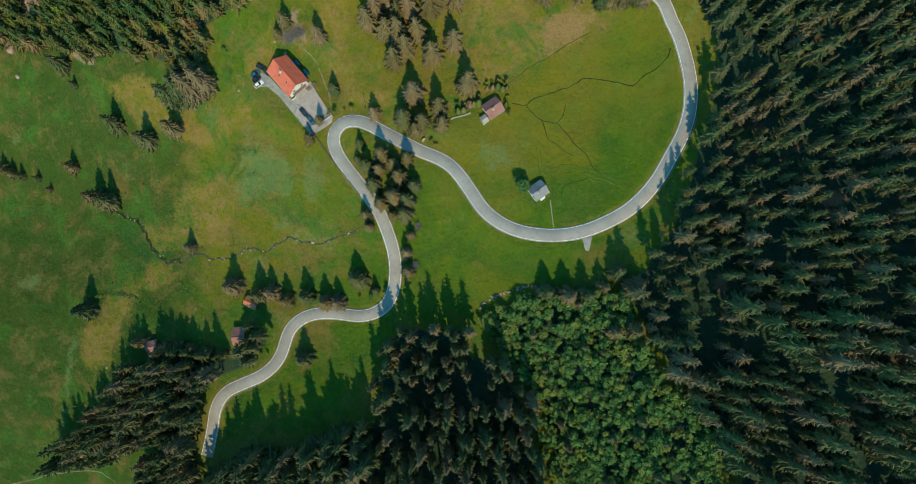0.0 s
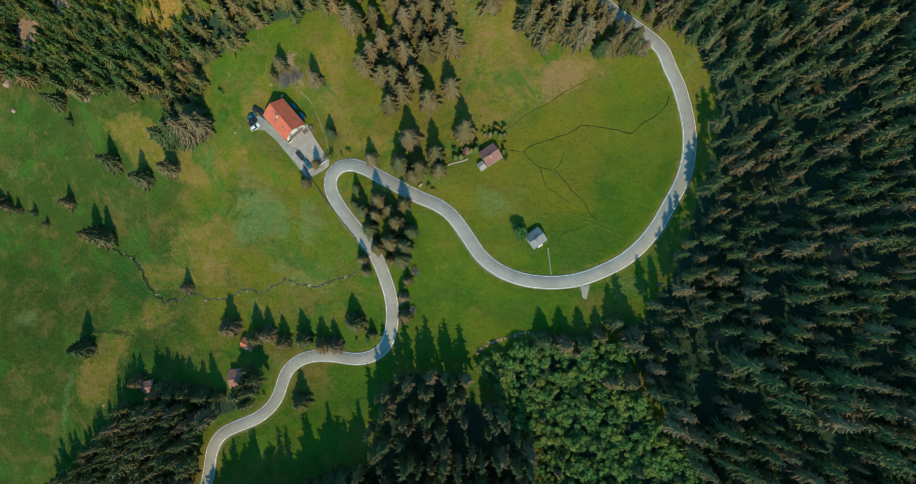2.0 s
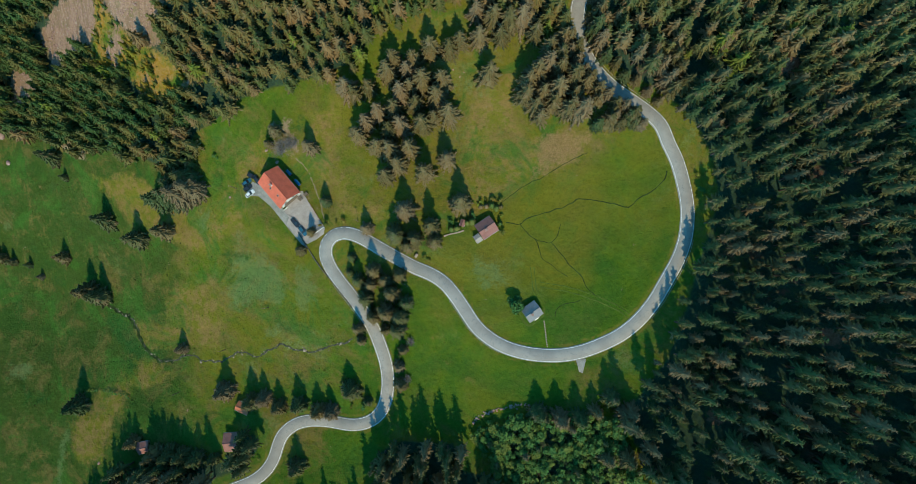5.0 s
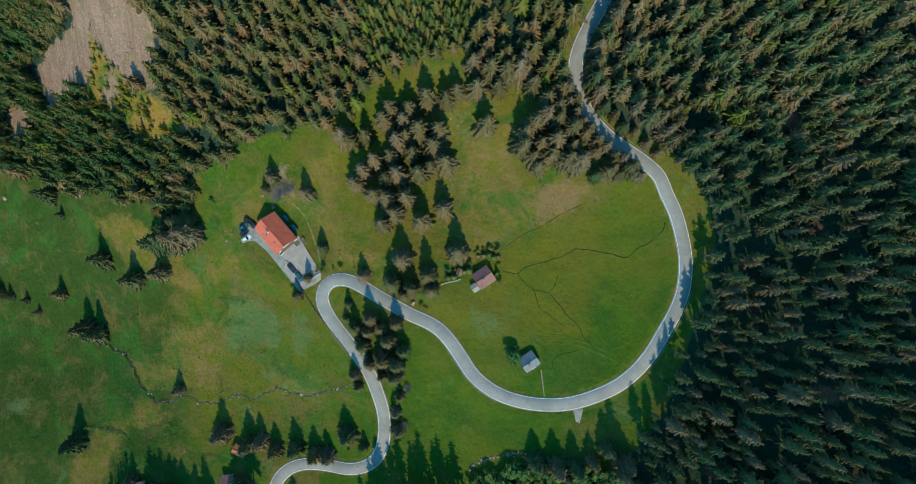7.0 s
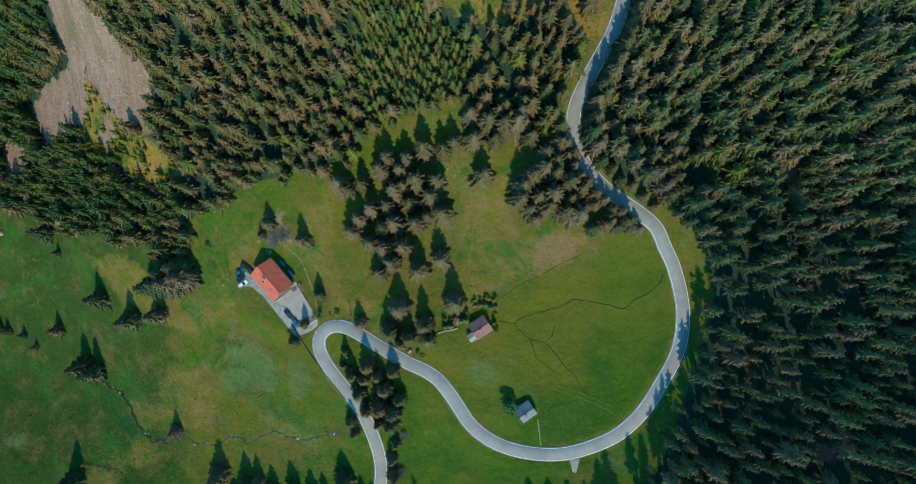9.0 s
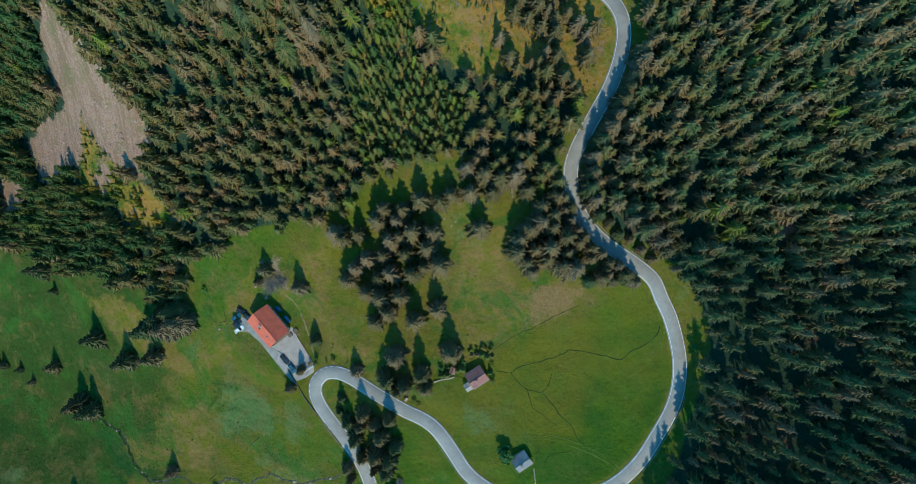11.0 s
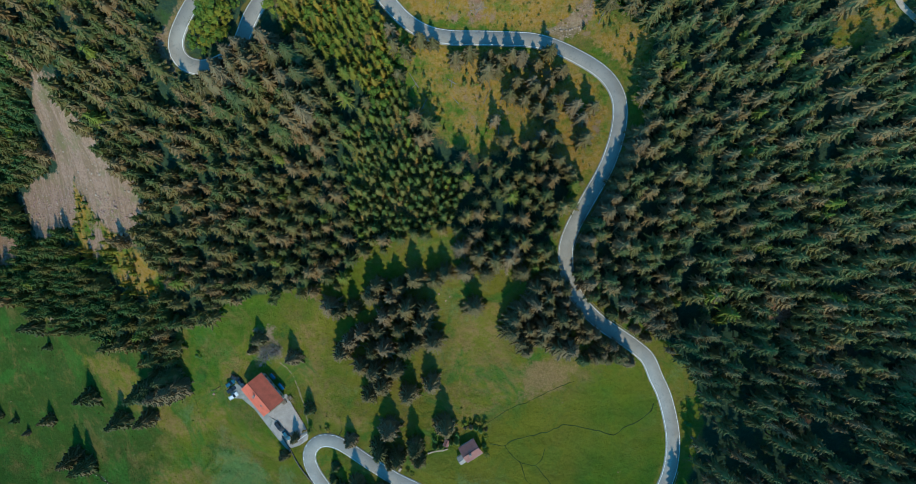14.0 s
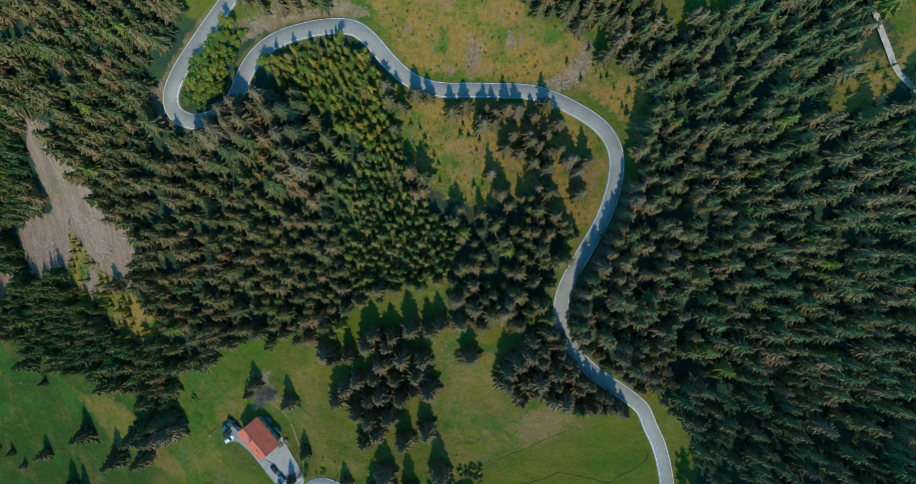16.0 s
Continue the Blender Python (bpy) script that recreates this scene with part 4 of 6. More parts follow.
# ---- trees ----
def spruce_arrays(rng, high, wide, whorls, per, lean=0.0, shape=0.60, low=0.10, core=0.62, droop=0.15):
    """Corners and triangles of a spruce's crown: whorls of drooping, feathered branches round a ragged core."""
    feather = [(0, 0, 0), (0.45, 0.045, 0.0), (1, 0, -0.12), (0.45, -0.045, 0.0)]
    tris = [(0, 1, 2), (0, 2, 3)]
    for k, (at, out, far) in enumerate(((0.14, 0.15, 0.34), (0.32, 0.17, 0.54), (0.50, 0.15, 0.72), (0.68, 0.11, 0.88))):
        j = len(feather)
        feather += [(at, 0, 0.02), (at + 0.09, 0, 0.02), (far, out, -0.07), (far, -out, -0.07)]
        tris += [(j, j + 2, j + 1), (j, j + 1, j + 3)]
    j = len(feather)
    feather += [(0.05, 0, 0), (0.95, 0, -0.1), (0.3, 0.04, -0.55), (0.72, -0.04, -0.50)]
    tris += [(j, j + 1, j + 2), (j + 2, j + 1, j + 3)]
    feather, tris = np.array(feather), np.array(tris)
    verts, faces = [], []
    n = 0
    for k in range(whorls):
        u = min(max((k + rng.uniform(-0.3, 0.3)) / whorls, 0.0), 0.985)
        z = high * (low + (1 - low) * u ** 0.92)
        reach = wide * ((1 - u) ** shape) * rng.uniform(0.86, 1.06) + 0.10
        count = max(4, int(round(per * (0.45 + 0.55 * (1 - u)))))
        turn = rng.uniform(0, 6.28)
        for b in range(count):
            a = turn + 6.283 * (b + rng.uniform(-0.4, 0.4)) / count
            length = reach * rng.uniform(0.55, 1.25)
            tilt = rng.uniform(-0.55, -0.12) - droop + 0.75 * u * u
            f = feather * (length, length * rng.uniform(0.75, 1.15), length)
            f[:, 2] += f[:, 0] * tilt
            c, s = math.cos(a), math.sin(a)
            verts.append(np.stack([f[:, 0] * c - f[:, 1] * s, f[:, 0] * s + f[:, 1] * c, f[:, 2] + z], 1))
            faces.append(tris + n)
            n += len(feather)
    rows, around = 6, 6
    for k in range(rows):
        u = k / (rows - 1)
        r = core * wide * (1 - u) ** 0.8 + 0.02
        for i in range(around):
            a, q = 6.283 * (i + 0.5 * (k % 2)) / around, r * rng.uniform(0.62, 1.12)
            verts.append(np.array([(q * math.cos(a), q * math.sin(a), high * (low - 0.02 + (0.98 - low) * u) + rng.uniform(-0.2, 0.2))]))
    ring = np.array([(n + k * around + i, n + k * around + (i + 1) % around, n + (k + 1) * around + i, n + (k + 1) * around + (i + 1) % around) for k in range(rows - 1) for i in range(around)])
    faces += [ring[:, [0, 1, 3]], ring[:, [0, 3, 2]]]
    v = np.concatenate(verts)
    v[:, 0] += lean * v[:, 2]
    return v, np.concatenate(faces)


def trunk_arrays(high, r, n=6):
    a = np.arange(n) * 2 * math.pi / n
    ring = np.stack([np.cos(a), np.sin(a)], 1)
    rows = [(-0.8, 1.25), (0.6, 1.0), (high * 0.5, 0.6), (high * 0.97, 0.06)]
    v = np.concatenate([np.column_stack([ring * r * k, np.full(n, z)]) for z, k in rows])
    f = []
    for k in range(len(rows) - 1):
        for i in range(n):
            p, q = k * n + i, k * n + (i + 1) % n
            f += [(p, q, q + n), (p, q + n, p + n)]
    return v, np.array(f)


def leafy_arrays(rng, high, wide, lumps, leaves):
    """A broad crown: small leaves scattered over uneven lumps."""
    verts, n = [], 0
    for k in range(lumps):
        a, u = rng.uniform(0, 6.28), rng.uniform(0, 1)
        r = wide * 0.62 * math.sqrt(u) * rng.uniform(0.8, 1.2)
        c = np.array([r * math.cos(a), r * math.sin(a), high * (0.45 + 0.45 * (1 - u) + rng.uniform(-0.08, 0.08))])
        size = wide * rng.uniform(0.32, 0.5)
        for _ in range(leaves):
            d = np.array([rng.gauss(0, 1), rng.gauss(0, 1), abs(rng.gauss(0, 1)) - 0.25])
            d /= np.linalg.norm(d) + 1e-9
            p = c + d * size * rng.uniform(0.75, 1.1) * (1, 1, 0.8)
            s = wide * rng.uniform(0.06, 0.115)
            e1 = np.array([rng.uniform(-1, 1), rng.uniform(-1, 1), rng.uniform(-0.5, 0.5)])
            e2 = np.cross(d, e1)
            e2 /= np.linalg.norm(e2) + 1e-9
            e1 = np.cross(e2, d)
            e1 /= np.linalg.norm(e1) + 1e-9
            verts.append(np.stack([p - e1 * s, p + e2 * s * 0.8, p + e1 * s, p - e2 * s * 0.8]))
        for _ in range(5):
            p = c + np.array([rng.uniform(-0.5, 0.5), rng.uniform(-0.5, 0.5), rng.uniform(-0.5, 0.3)]) * size
            s = size * 0.5
            verts.append(np.stack([p + (s, 0, -0.3 * s), p + (0, s, 0.2 * s), p + (-s, 0, -0.3 * s), p + (0, -s, 0.2 * s)]))
    v = np.concatenate(verts)
    q = np.arange(len(v)).reshape(-1, 4)
    return v, np.concatenate([q[:, [0, 1, 2]], q[:, [0, 2, 3]]])


TREE_SPOTS = []


def tree_kind(name, crown, trunk, leaf, label, category="tree"):
    e = thing(name, pose(0, 0, -500), label, category)
    mesh_object("crown", *crown, leaf, e)
    mesh_object("trunk", *trunk, BARK, e)
    return e


def plant(kinds, x, y, size, rng, group, used):
    k = rng.randrange(len(kinds))
    base = kinds[k]
    m = Matrix.LocRotScale((x, y, gz(x, y)), Euler((rng.uniform(-0.03, 0.03), rng.uniform(-0.03, 0.03), rng.uniform(0, 6.28))), (size * rng.uniform(0.92, 1.08), size * rng.uniform(0.92, 1.08), size))
    if base not in used:
        used.add(base)
        base.matrix_basis = m
        ob = base
    else:
        m0 = base.scale.copy()
        base.scale = (1, 1, 1)
        ob = copy_thing(base, m)
        base.scale = m0
    tagged(ob, group=group)
    TREE_SPOTS.append((x, y))
    return ob


rng = random.Random(11)
SPRUCES = [tree_kind("spruce_tree", spruce_arrays(rng, 10.0, 2.75 + 0.22 * (k % 3), 25, 13, rng.uniform(-0.02, 0.02), shape=0.8, core=0.7, droop=0.24), trunk_arrays(10.0, 0.17), NEEDLES if k in (1, 2) else NEEDLES_BROWN, "tall dark green spruce with brownish drooping branches in grass", "spruce") for k in range(6)]
GROVE_SPRUCES = [tree_kind("spruce_tree", spruce_arrays(rng, 10.0, 2.6 + 0.25 * (k % 3), 18, 11, rng.uniform(-0.02, 0.02), shape=0.75, core=0.6, droop=0.1), trunk_arrays(10.0, 0.17), NEEDLES_BROWN, "brownish grey spruce with spreading branches in a loose grove", "spruce") for k in range(4)]
YOUNG_EDGE = [tree_kind("spruce_tree", spruce_arrays(rng, 10.0, 3.0 + 0.3 * (k % 3), 16, 11, 0.0, shape=0.85, core=0.85, droop=0.3), trunk_arrays(10.0, 0.2), NEEDLES_YOUNG if k else NEEDLES_BROWN, "small golden green spruce standing in grass", "spruce") for k in range(3)]
GARDEN_SPRUCES = [(11.1, 73.6, 4.2), (13.2, 73.8, 4.6), (15.2, 74.0, 5.2), (16.9, 73.0, 4.6), (18.6, 73.4, 4.0), (0.1, 65.4, 5.5), (2.2, 65.6, 5.0), (5.9, 67.6, 5.6), (7.9, 68.2, 5.8), (18.2, 67.2, 4.2)]
GREEN_SPRUCES = [SPRUCES[k] for k in (1, 2, 4, 5)]
used = set()
for x, y, high in MEADOW_TREES + MEADOW_TREES_MORE:
    plant(SPRUCES if x > -60 else GREEN_SPRUCES, x, y, high / 11.2, rng, "spruces on the meadow", used)
for x, y, high in HAIRPIN_TREES:
    plant(SPRUCES, x, y, high / 10.0, rng, "spruces inside the hairpin", used)
for x, y in GROVE_TREES + GROVE_EAST_TREES:
    plant(GROVE_SPRUCES, x, y, rng.uniform(1.6, 2.1), rng, "spruces of the grove", used)


def beside_road(a, b, off, step):
    """Spots beside the road between two of its places, at one offset to its left."""
    i, j = [int(np.hypot(ROAD[:, 0] - x, ROAD[:, 1] - y).argmin()) for x, y in (a, b)]
    side = np.stack([-ROAD_WAY[:, 1], ROAD_WAY[:, 0]], 1)
    return (ROAD + side * off)[min(i, j):max(i, j):step]


for x, y in np.concatenate([beside_road((66, 109), (45, 131), 4.6, 2), beside_road((60, 113), (47, 127), 7.6, 3)]):
    plant(GROVE_SPRUCES, x + rng.uniform(-0.6, 0.6), y + rng.uniform(-0.8, 0.8), rng.uniform(1.05, 1.5), rng, "spruces beside the upper road", used)
for x, y in beside_road((70, 106.5), (45, 140), -5.2, 3):
    plant(SPRUCES, x + rng.uniform(-0.5, 0.9), y + rng.uniform(-0.8, 0.8), rng.uniform(0.8, 1.3), rng, "spruces beside the upper road", used)
EAST_ROW = ROAD[int(np.hypot(ROAD[:, 0] - 45.5, ROAD[:, 1] - 130).argmin()):int(np.hypot(ROAD[:, 0] - 61, ROAD[:, 1] - 183).argmin()):3]
for k, (x, y) in enumerate(EAST_ROW):
    plant(SPRUCES, x + 5.8 + rng.uniform(-0.3, 0.9), y - 1.5 + rng.uniform(-1, 1), rng.uniform(1.3, 1.7), rng, "spruces beside the upper road", used)


NORTH_ROW = [(5, 203), (9.5, 205), (16, 204.8), (19.5, 203.2), (27, 204.8), (33, 203.4), (41, 200.5)]
for x, y, high in ((-56.0, 200.5, 17), (-60.0, 198.5, 19), (-63.5, 195.5, 20), (-67.0, 193.0, 21), (-71.0, 191.5, 20), (-61.3, 201.6, 17), (-64.6, 198.6, 18), (-68.6, 195.6, 17), (-75.0, 190.5, 18), (-61.5, 192.0, 19), (-66.0, 188.0, 19)):
    plant(SPRUCES, x, y, high / 10.0, rng, "tall spruces below the upper hairpin", used)
for x, y in ((43.5, 126.5), (41.0, 129.5), (38.5, 130.5), (75.0, 116.0), (78.5, 119.0), (73.0, 120.5), (80.5, 115.0), (77.0, 113.0), (76.5, 122.5)):
    plant(GROVE_SPRUCES, x, y, 1.5, rng, "spruces beside the upper road", used)
for x, y, high in ((-43.5, 183.0, 23), (-45.5, 187.0, 24), (-41.0, 186.5, 22), (-47.5, 192.5, 23), (-44.0, 193.5, 22), (-50.5, 198.5, 22), (-54.0, 204.0, 19), (-47.0, 199.5, 21)):
    plant(SPRUCES, x, y, high / 10.0, rng, "tall spruces below the upper hairpin", used)
for x, y in ((-46.0, 216.6), (-42.0, 217.6), (-39.0, 218.4), (-36.0, 219.4), (-33.7, 219.8), (-31.0, 220.4), (-28.5, 220.2), (-25.6, 219.6), (-50.8, 215.4)):
    plant(YOUNG_EDGE, x, y, rng.uniform(0.5, 0.68), rng, "young spruces along the upper road", used)
for x, y, high in GARDEN_SPRUCES:
    plant(YOUNG_EDGE, x, y, high / 10, rng, "small spruces round the cottage garden", used)
for x, y in ROADSIDE_TREES:
    plant(SPRUCES, x, y, rng.uniform(0.9, 1.35), rng, "low spruces beside the road", used)
for x, y in NORTH_ROW:
    plant(GROVE_SPRUCES, x, y, rng.uniform(1.1, 1.4), rng, "spruces below the upper road", used)


def fill(polygons, spacing, holes, keep=1.0, road_gap=5.0, seed=1, apart=3.2, gaps=0.0):
    """Jittered even spots in the polygons, clear of holes, road and other trees."""
    r = np.random.RandomState(seed)
    x0, x1 = min(p[0] for q in polygons for p in q), max(p[0] for q in polygons for p in q)
    y0, y1 = min(p[1] for q in polygons for p in q), max(p[1] for q in polygons for p in q)
    x0, x1, y0, y1 = max(x0, -245), min(x1, 195), max(y0, -120), min(y1, 285)
    a, b = np.meshgrid(np.arange(x0, x1, spacing), np.arange(y0, y1, spacing * 0.87))
    a[1::2] += spacing / 2
    x, y = a.ravel() + r.uniform(-0.36, 0.36, a.size) * spacing, b.ravel() + r.uniform(-0.36, 0.36, a.size) * spacing
    ok = np.zeros(len(x), bool)
    for q in polygons:
        ok |= inside(x, y, q)
    for q in holes:
        ok &= ~inside(x, y, q)
    glade = 0.5 + 0.5 * np.sin(x * 0.19 + 2.0 * np.sin(y * 0.083 + seed)) * np.sin(y * 0.17 + 1.7 * np.sin(x * 0.071 - seed))
    ok &= r.uniform(0, 1, len(x)) < keep * (1 - gaps * smooth((glade - 0.45) / 0.35))
    x, y = x[ok], y[ok]
    d, _ = near_road(x, y)
    ok = d > road_gap
    if TREE_SPOTS:
        t = np.array(TREE_SPOTS)
        ok &= ((x[:, None] - t[None, :, 0]) ** 2 + (y[:, None] - t[None, :, 1]) ** 2).min(1) > apart ** 2
    return x[ok], y[ok]


def forest(name, spots, kinds, low, high, mats, label, seed):
    """Many trees in one mesh: each a turned and scaled copy of one of the kinds."""
    r = np.random.RandomState(seed)
    x, y = spots
    z = ground_z(x, y)
    vs, fs, ms, tones, n = [], [], [], [], 0
    for px, py, pz in zip(x, y, z):
        tone = r.uniform()
        cv, cf, tv, tf = kinds[r.randint(len(kinds))]
        s, a = r.uniform(low, high), r.uniform(0, 6.283)
        w = s * r.uniform(0.88, 1.18)
        c, d = math.cos(a) * w, math.sin(a) * w
        for v, f, m in ((cv, cf, 0), (tv, tf, 1)):
            vs.append(np.stack([v[:, 0] * c - v[:, 1] * d + px, v[:, 0] * d + v[:, 1] * c + py, v[:, 2] * s + pz], 1))
            fs.append(f + n)
            ms.append(np.full(len(f), m))
            tones.append(np.full(len(f), tone))
            n += len(v)
    ob = mesh_object(name, np.concatenate(vs), np.concatenate(fs), mats, None, np.concatenate(ms))
    ob.data.attributes.new("tree_tone", "FLOAT", "FACE").data.foreach_set("value", np.concatenate(tones).astype(np.float32))
    return tagged(ob, label, "forest", kind="stuff")


rng = random.Random(5)
WOOD_SPRUCES = [(*spruce_arrays(rng, 10.0, 1.25 + 0.14 * (k % 4), 13, 8, rng.uniform(-0.03, 0.03), low=0.34), *trunk_arrays(10.0, 0.15, 5)) for k in range(9)]
WEST_SPRUCES = [(*spruce_arrays(rng, 10.0, 1.95 + 0.18 * (k % 4), 11, 9, rng.uniform(-0.03, 0.03), low=0.25, shape=0.7, core=0.55, droop=0.05), *trunk_arrays(10.0, 0.15, 5)) for k in range(8)]
SLIM_SPRUCES = [(*spruce_arrays(rng, 10.0, 0.95 + 0.1 * (k % 3), 14, 8, rng.uniform(-0.03, 0.03), low=0.3), *trunk_arrays(10.0, 0.13, 5)) for k in range(6)]
LOOSE_SPRUCES = [(*spruce_arrays(rng, 10.0, 2.1 + 0.2 * (k % 3), 13, 9, rng.uniform(-0.03, 0.03), low=0.2), *trunk_arrays(10.0, 0.15, 5)) for k in range(5)]
YOUNG_SPRUCES = [(*spruce_arrays(rng, 10.0, 2.3 + 0.3 * (k % 3), 8, 7), *trunk_arrays(10.0, 0.2, 4)) for k in range(5)]
BROAD = [(*leafy_arrays(rng, 10.0, 3.9 + 0.5 * (k % 3), 6, 34), *trunk_arrays(6.0, 0.25, 5)) for k in range(7)]
ROOM = [[(-86, 74), (-78, 92), (-56, 96), (-48, 66), (-62, 56)], [(-99, -46), (-98, -17), (-89, -17), (-88, -46)], [(-91, -12), (-91, -6), (-84, -6), (-84, -12)]]
OPEN = [SCREE, SCREE_WEST, SCREE_LOW, SCREE_SPOT, SCREE_FOOT, SCREE_EAST, SCRUB, CLEARING, SPARSE, YOUNG, SUNNY, CLEARING_NORTH, HAIRPIN_BUSHES, GREEN_WEST, GREEN_LOW, DARK_GAP] + ROOM
EAST_FOOT = [(50, 2), (190, -20), (200, -130), (60, -130)]
TRACK_ROOM = [(x - 5, y + 2) for x, y in TRACK_NE] + [(x + 7, y - 14) for x, y in TRACK_NE[::-1]]
EX, EY = fill([FOREST_EAST, FOREST_EAST_HIGH], 5.0, [EAST_GAP, EAST_EDGE, EAST_FOOT, TRACK_ROOM, RED_GLADE, RED_GLADE_LOW, RED_GLADE_SOUTH], 0.9, 5.6, 21, gaps=0.2)
upper = EY + 0.3 * (EX - 60) > 128
UX, UY = fill([FOREST_EAST_HIGH], 4.2, [EAST_GAP, EAST_EDGE, TRACK_ROOM, RED_GLADE], 0.94, 5.4, 20, 2.6, 0.15)
higher = UY + 0.3 * (UX - 60) > 128
forest("spruce_forest", (EX[~upper], EY[~upper]), WOOD_SPRUCES, 1.0, 2.3, [NEEDLES, BARK], "dense dark spruce forest on the steep eastern slope", 31)
forest("spruce_forest", (UX[higher], UY[higher]), WEST_SPRUCES, 0.9, 1.75, [NEEDLES_MIXED, BARK], "brownish spruce forest above the upper road", 50)
forest("spruce_forest", [np.concatenate(q) for q in zip(*[(a[inside(a, b, EAST_FOOT)], b[inside(a, b, EAST_FOOT)]) for a, b in [fill([FOREST_EAST], 5.0, [RED_GLADE_LOW, RED_GLADE_SOUTH], 0.86, 4.6, 19, gaps=0.3)]])], WOOD_SPRUCES, 1.1, 2.8, [NEEDLES, BARK], "loose tall spruces on the shaded lower slope", 30)
forest("spruce_forest", fill([FOREST_NORTHWEST, FOREST_NORTH], 4.4, OPEN, 0.95, 5.0, 22, gaps=0.3), WEST_SPRUCES, 0.95, 1.75, [NEEDLES_WEST, BARK], "dense brown-green spruce forest on the mountainside", 32)
forest("spruce_forest", fill([FOREST_SOUTHWEST], 4.9, ROOM, 0.9, 5.0, 23, gaps=0.3), WOOD_SPRUCES, 1.9, 2.8, [NEEDLES, BARK], "dark spruce forest beside the lower road", 33)
forest("spruce_forest", fill([FOREST_SOUTH], 5.6, ROOM + [SOUTH_EDGE], 0.9, 5.0, 18, gaps=0.3), SLIM_SPRUCES, 2.3, 3.4, [NEEDLES, BARK], "tall dark spruces south of the lower road", 40)
forest("spruce_forest", fill([SOUTH_EDGE], 5.2, [], 0.95, 5.0, 16), LOOSE_SPRUCES, 2.6, 3.4, [NEEDLES, BARK], "tall broad spruces at the edge of the lower meadow", 42)
forest("spruce_forest", fill([[(x - 5, y - 9) for x, y in DARK_GAP]], 4.4, [YOUNG, SUNNY, DARK_GAP], 0.9, 5.0, 12, 2.0), WEST_SPRUCES, 1.9, 2.4, [NEEDLES_WEST, BARK], "taller brown-green spruces beside the young stand", 47)
HAIRPIN_WEST = [(-99, 206), (-89, 210), (-72, 229), (-80, 238), (-102, 226)]
forest("spruce_forest", fill([HAIRPIN_WEST], 3.7, [], 0.8, 6.5, 9, 2.0), WEST_SPRUCES, 1.1, 1.7, [NEEDLES_WEST, BARK], "brown-green spruces above the upper hairpin", 51)
forest("spruce_forest", fill([[(103, 211), (116, 212), (114, 228), (103, 227)]], 4.0, [], 0.8, 6.0, 8, 2.0), WEST_SPRUCES, 1.1, 1.7, [NEEDLES_MIXED, BARK], "brownish spruces beside the forest track", 52)
forest("spruce_forest", fill([NORTHEAST_LOOSE], 5.0, [LAYBY], 0.8, 6.0, 11, 2.0), LOOSE_SPRUCES, 1.1, 1.7, [NEEDLES_BROWN, BARK], "brownish spruces above the earthy bank", 48)
CURVE_VERGE = [(42, 213), (68, 196), (66, 178), (57, 166), (50, 168), (53, 182), (51, 192), (42, 200)]
forest("spruce_forest", fill([SPARSE], 5.6, [CLEARING, CURVE_VERGE], 0.7, 3.9, 28), LOOSE_SPRUCES, 1.05, 1.6, [NEEDLES_BROWN, BARK], "loose brownish spruces on the clearing below the road", 38)
forest("spruce_forest", fill([GREEN_WEST, GREEN_LOW], 4.0, OPEN[:7], 0.95, 5.0, 17, gaps=0.2), WEST_SPRUCES, 1.0, 1.6, [NEEDLES_GREEN, BARK], "close green spruces beside the rock slide", 41)
forest("young_spruces", fill([SUNNY], 2.7, [YOUNG], 0.95, 5.0, 14, 1.5), YOUNG_SPRUCES, 0.5, 1.0, [NEEDLES_SUNNY, BARK], "close stand of yellowish green young spruces", 43)
forest("young_spruces", fill([YOUNG], 2.7, [], 0.95, 5.0, 24, 1.5), YOUNG_SPRUCES, 0.5, 1.05, [NEEDLES_YOUNG, BARK], "close stand of young green spruces", 34)
forest("young_spruces", fill([CLEARING, SCRUB, CLEARING_NORTH, EAST_GAP, EAST_EDGE], 3.3, [[(-30, 214), (45, 212), (40, 236), (-30, 245)]], 0.42, 4.0, 25, 1.5, 0.6), YOUNG_SPRUCES, 0.12, 0.5, [NEEDLES_YOUNG, BARK], "scattered young spruces on the sunny clearing", 35)
forest("broadleaf_wood", fill([BROADLEAF], 2.9, [], 0.97, 4.0, 26, 1.6, 0.15), BROAD, 0.38, 0.85, [LEAVES, BARK], "thicket of bright green broadleaf saplings", 36)
forest("spruce_forest", fill([BROADLEAF], 9.0, [], 0.45, 4.0, 29, 2.0), WOOD_SPRUCES, 0.9, 1.5, [NEEDLES, BARK], "few spruces standing among broadleaf saplings", 39)
forest("broadleaf_wood", fill([HAIRPIN_BUSHES], 2.2, [], 0.97, 4.2, 27, 1.5), BROAD, 0.35, 0.7, [LEAVES_YELLOW, BARK], "yellow-green broadleaf bushes inside the upper hairpin", 37)
forest("broadleaf_wood", fill([SUNNY], 4.6, [], 0.5, 4.0, 13, 1.0), BROAD, 0.4, 0.7, [LEAVES_YELLOW, BARK], "yellow-green bushes among young spruces", 44)
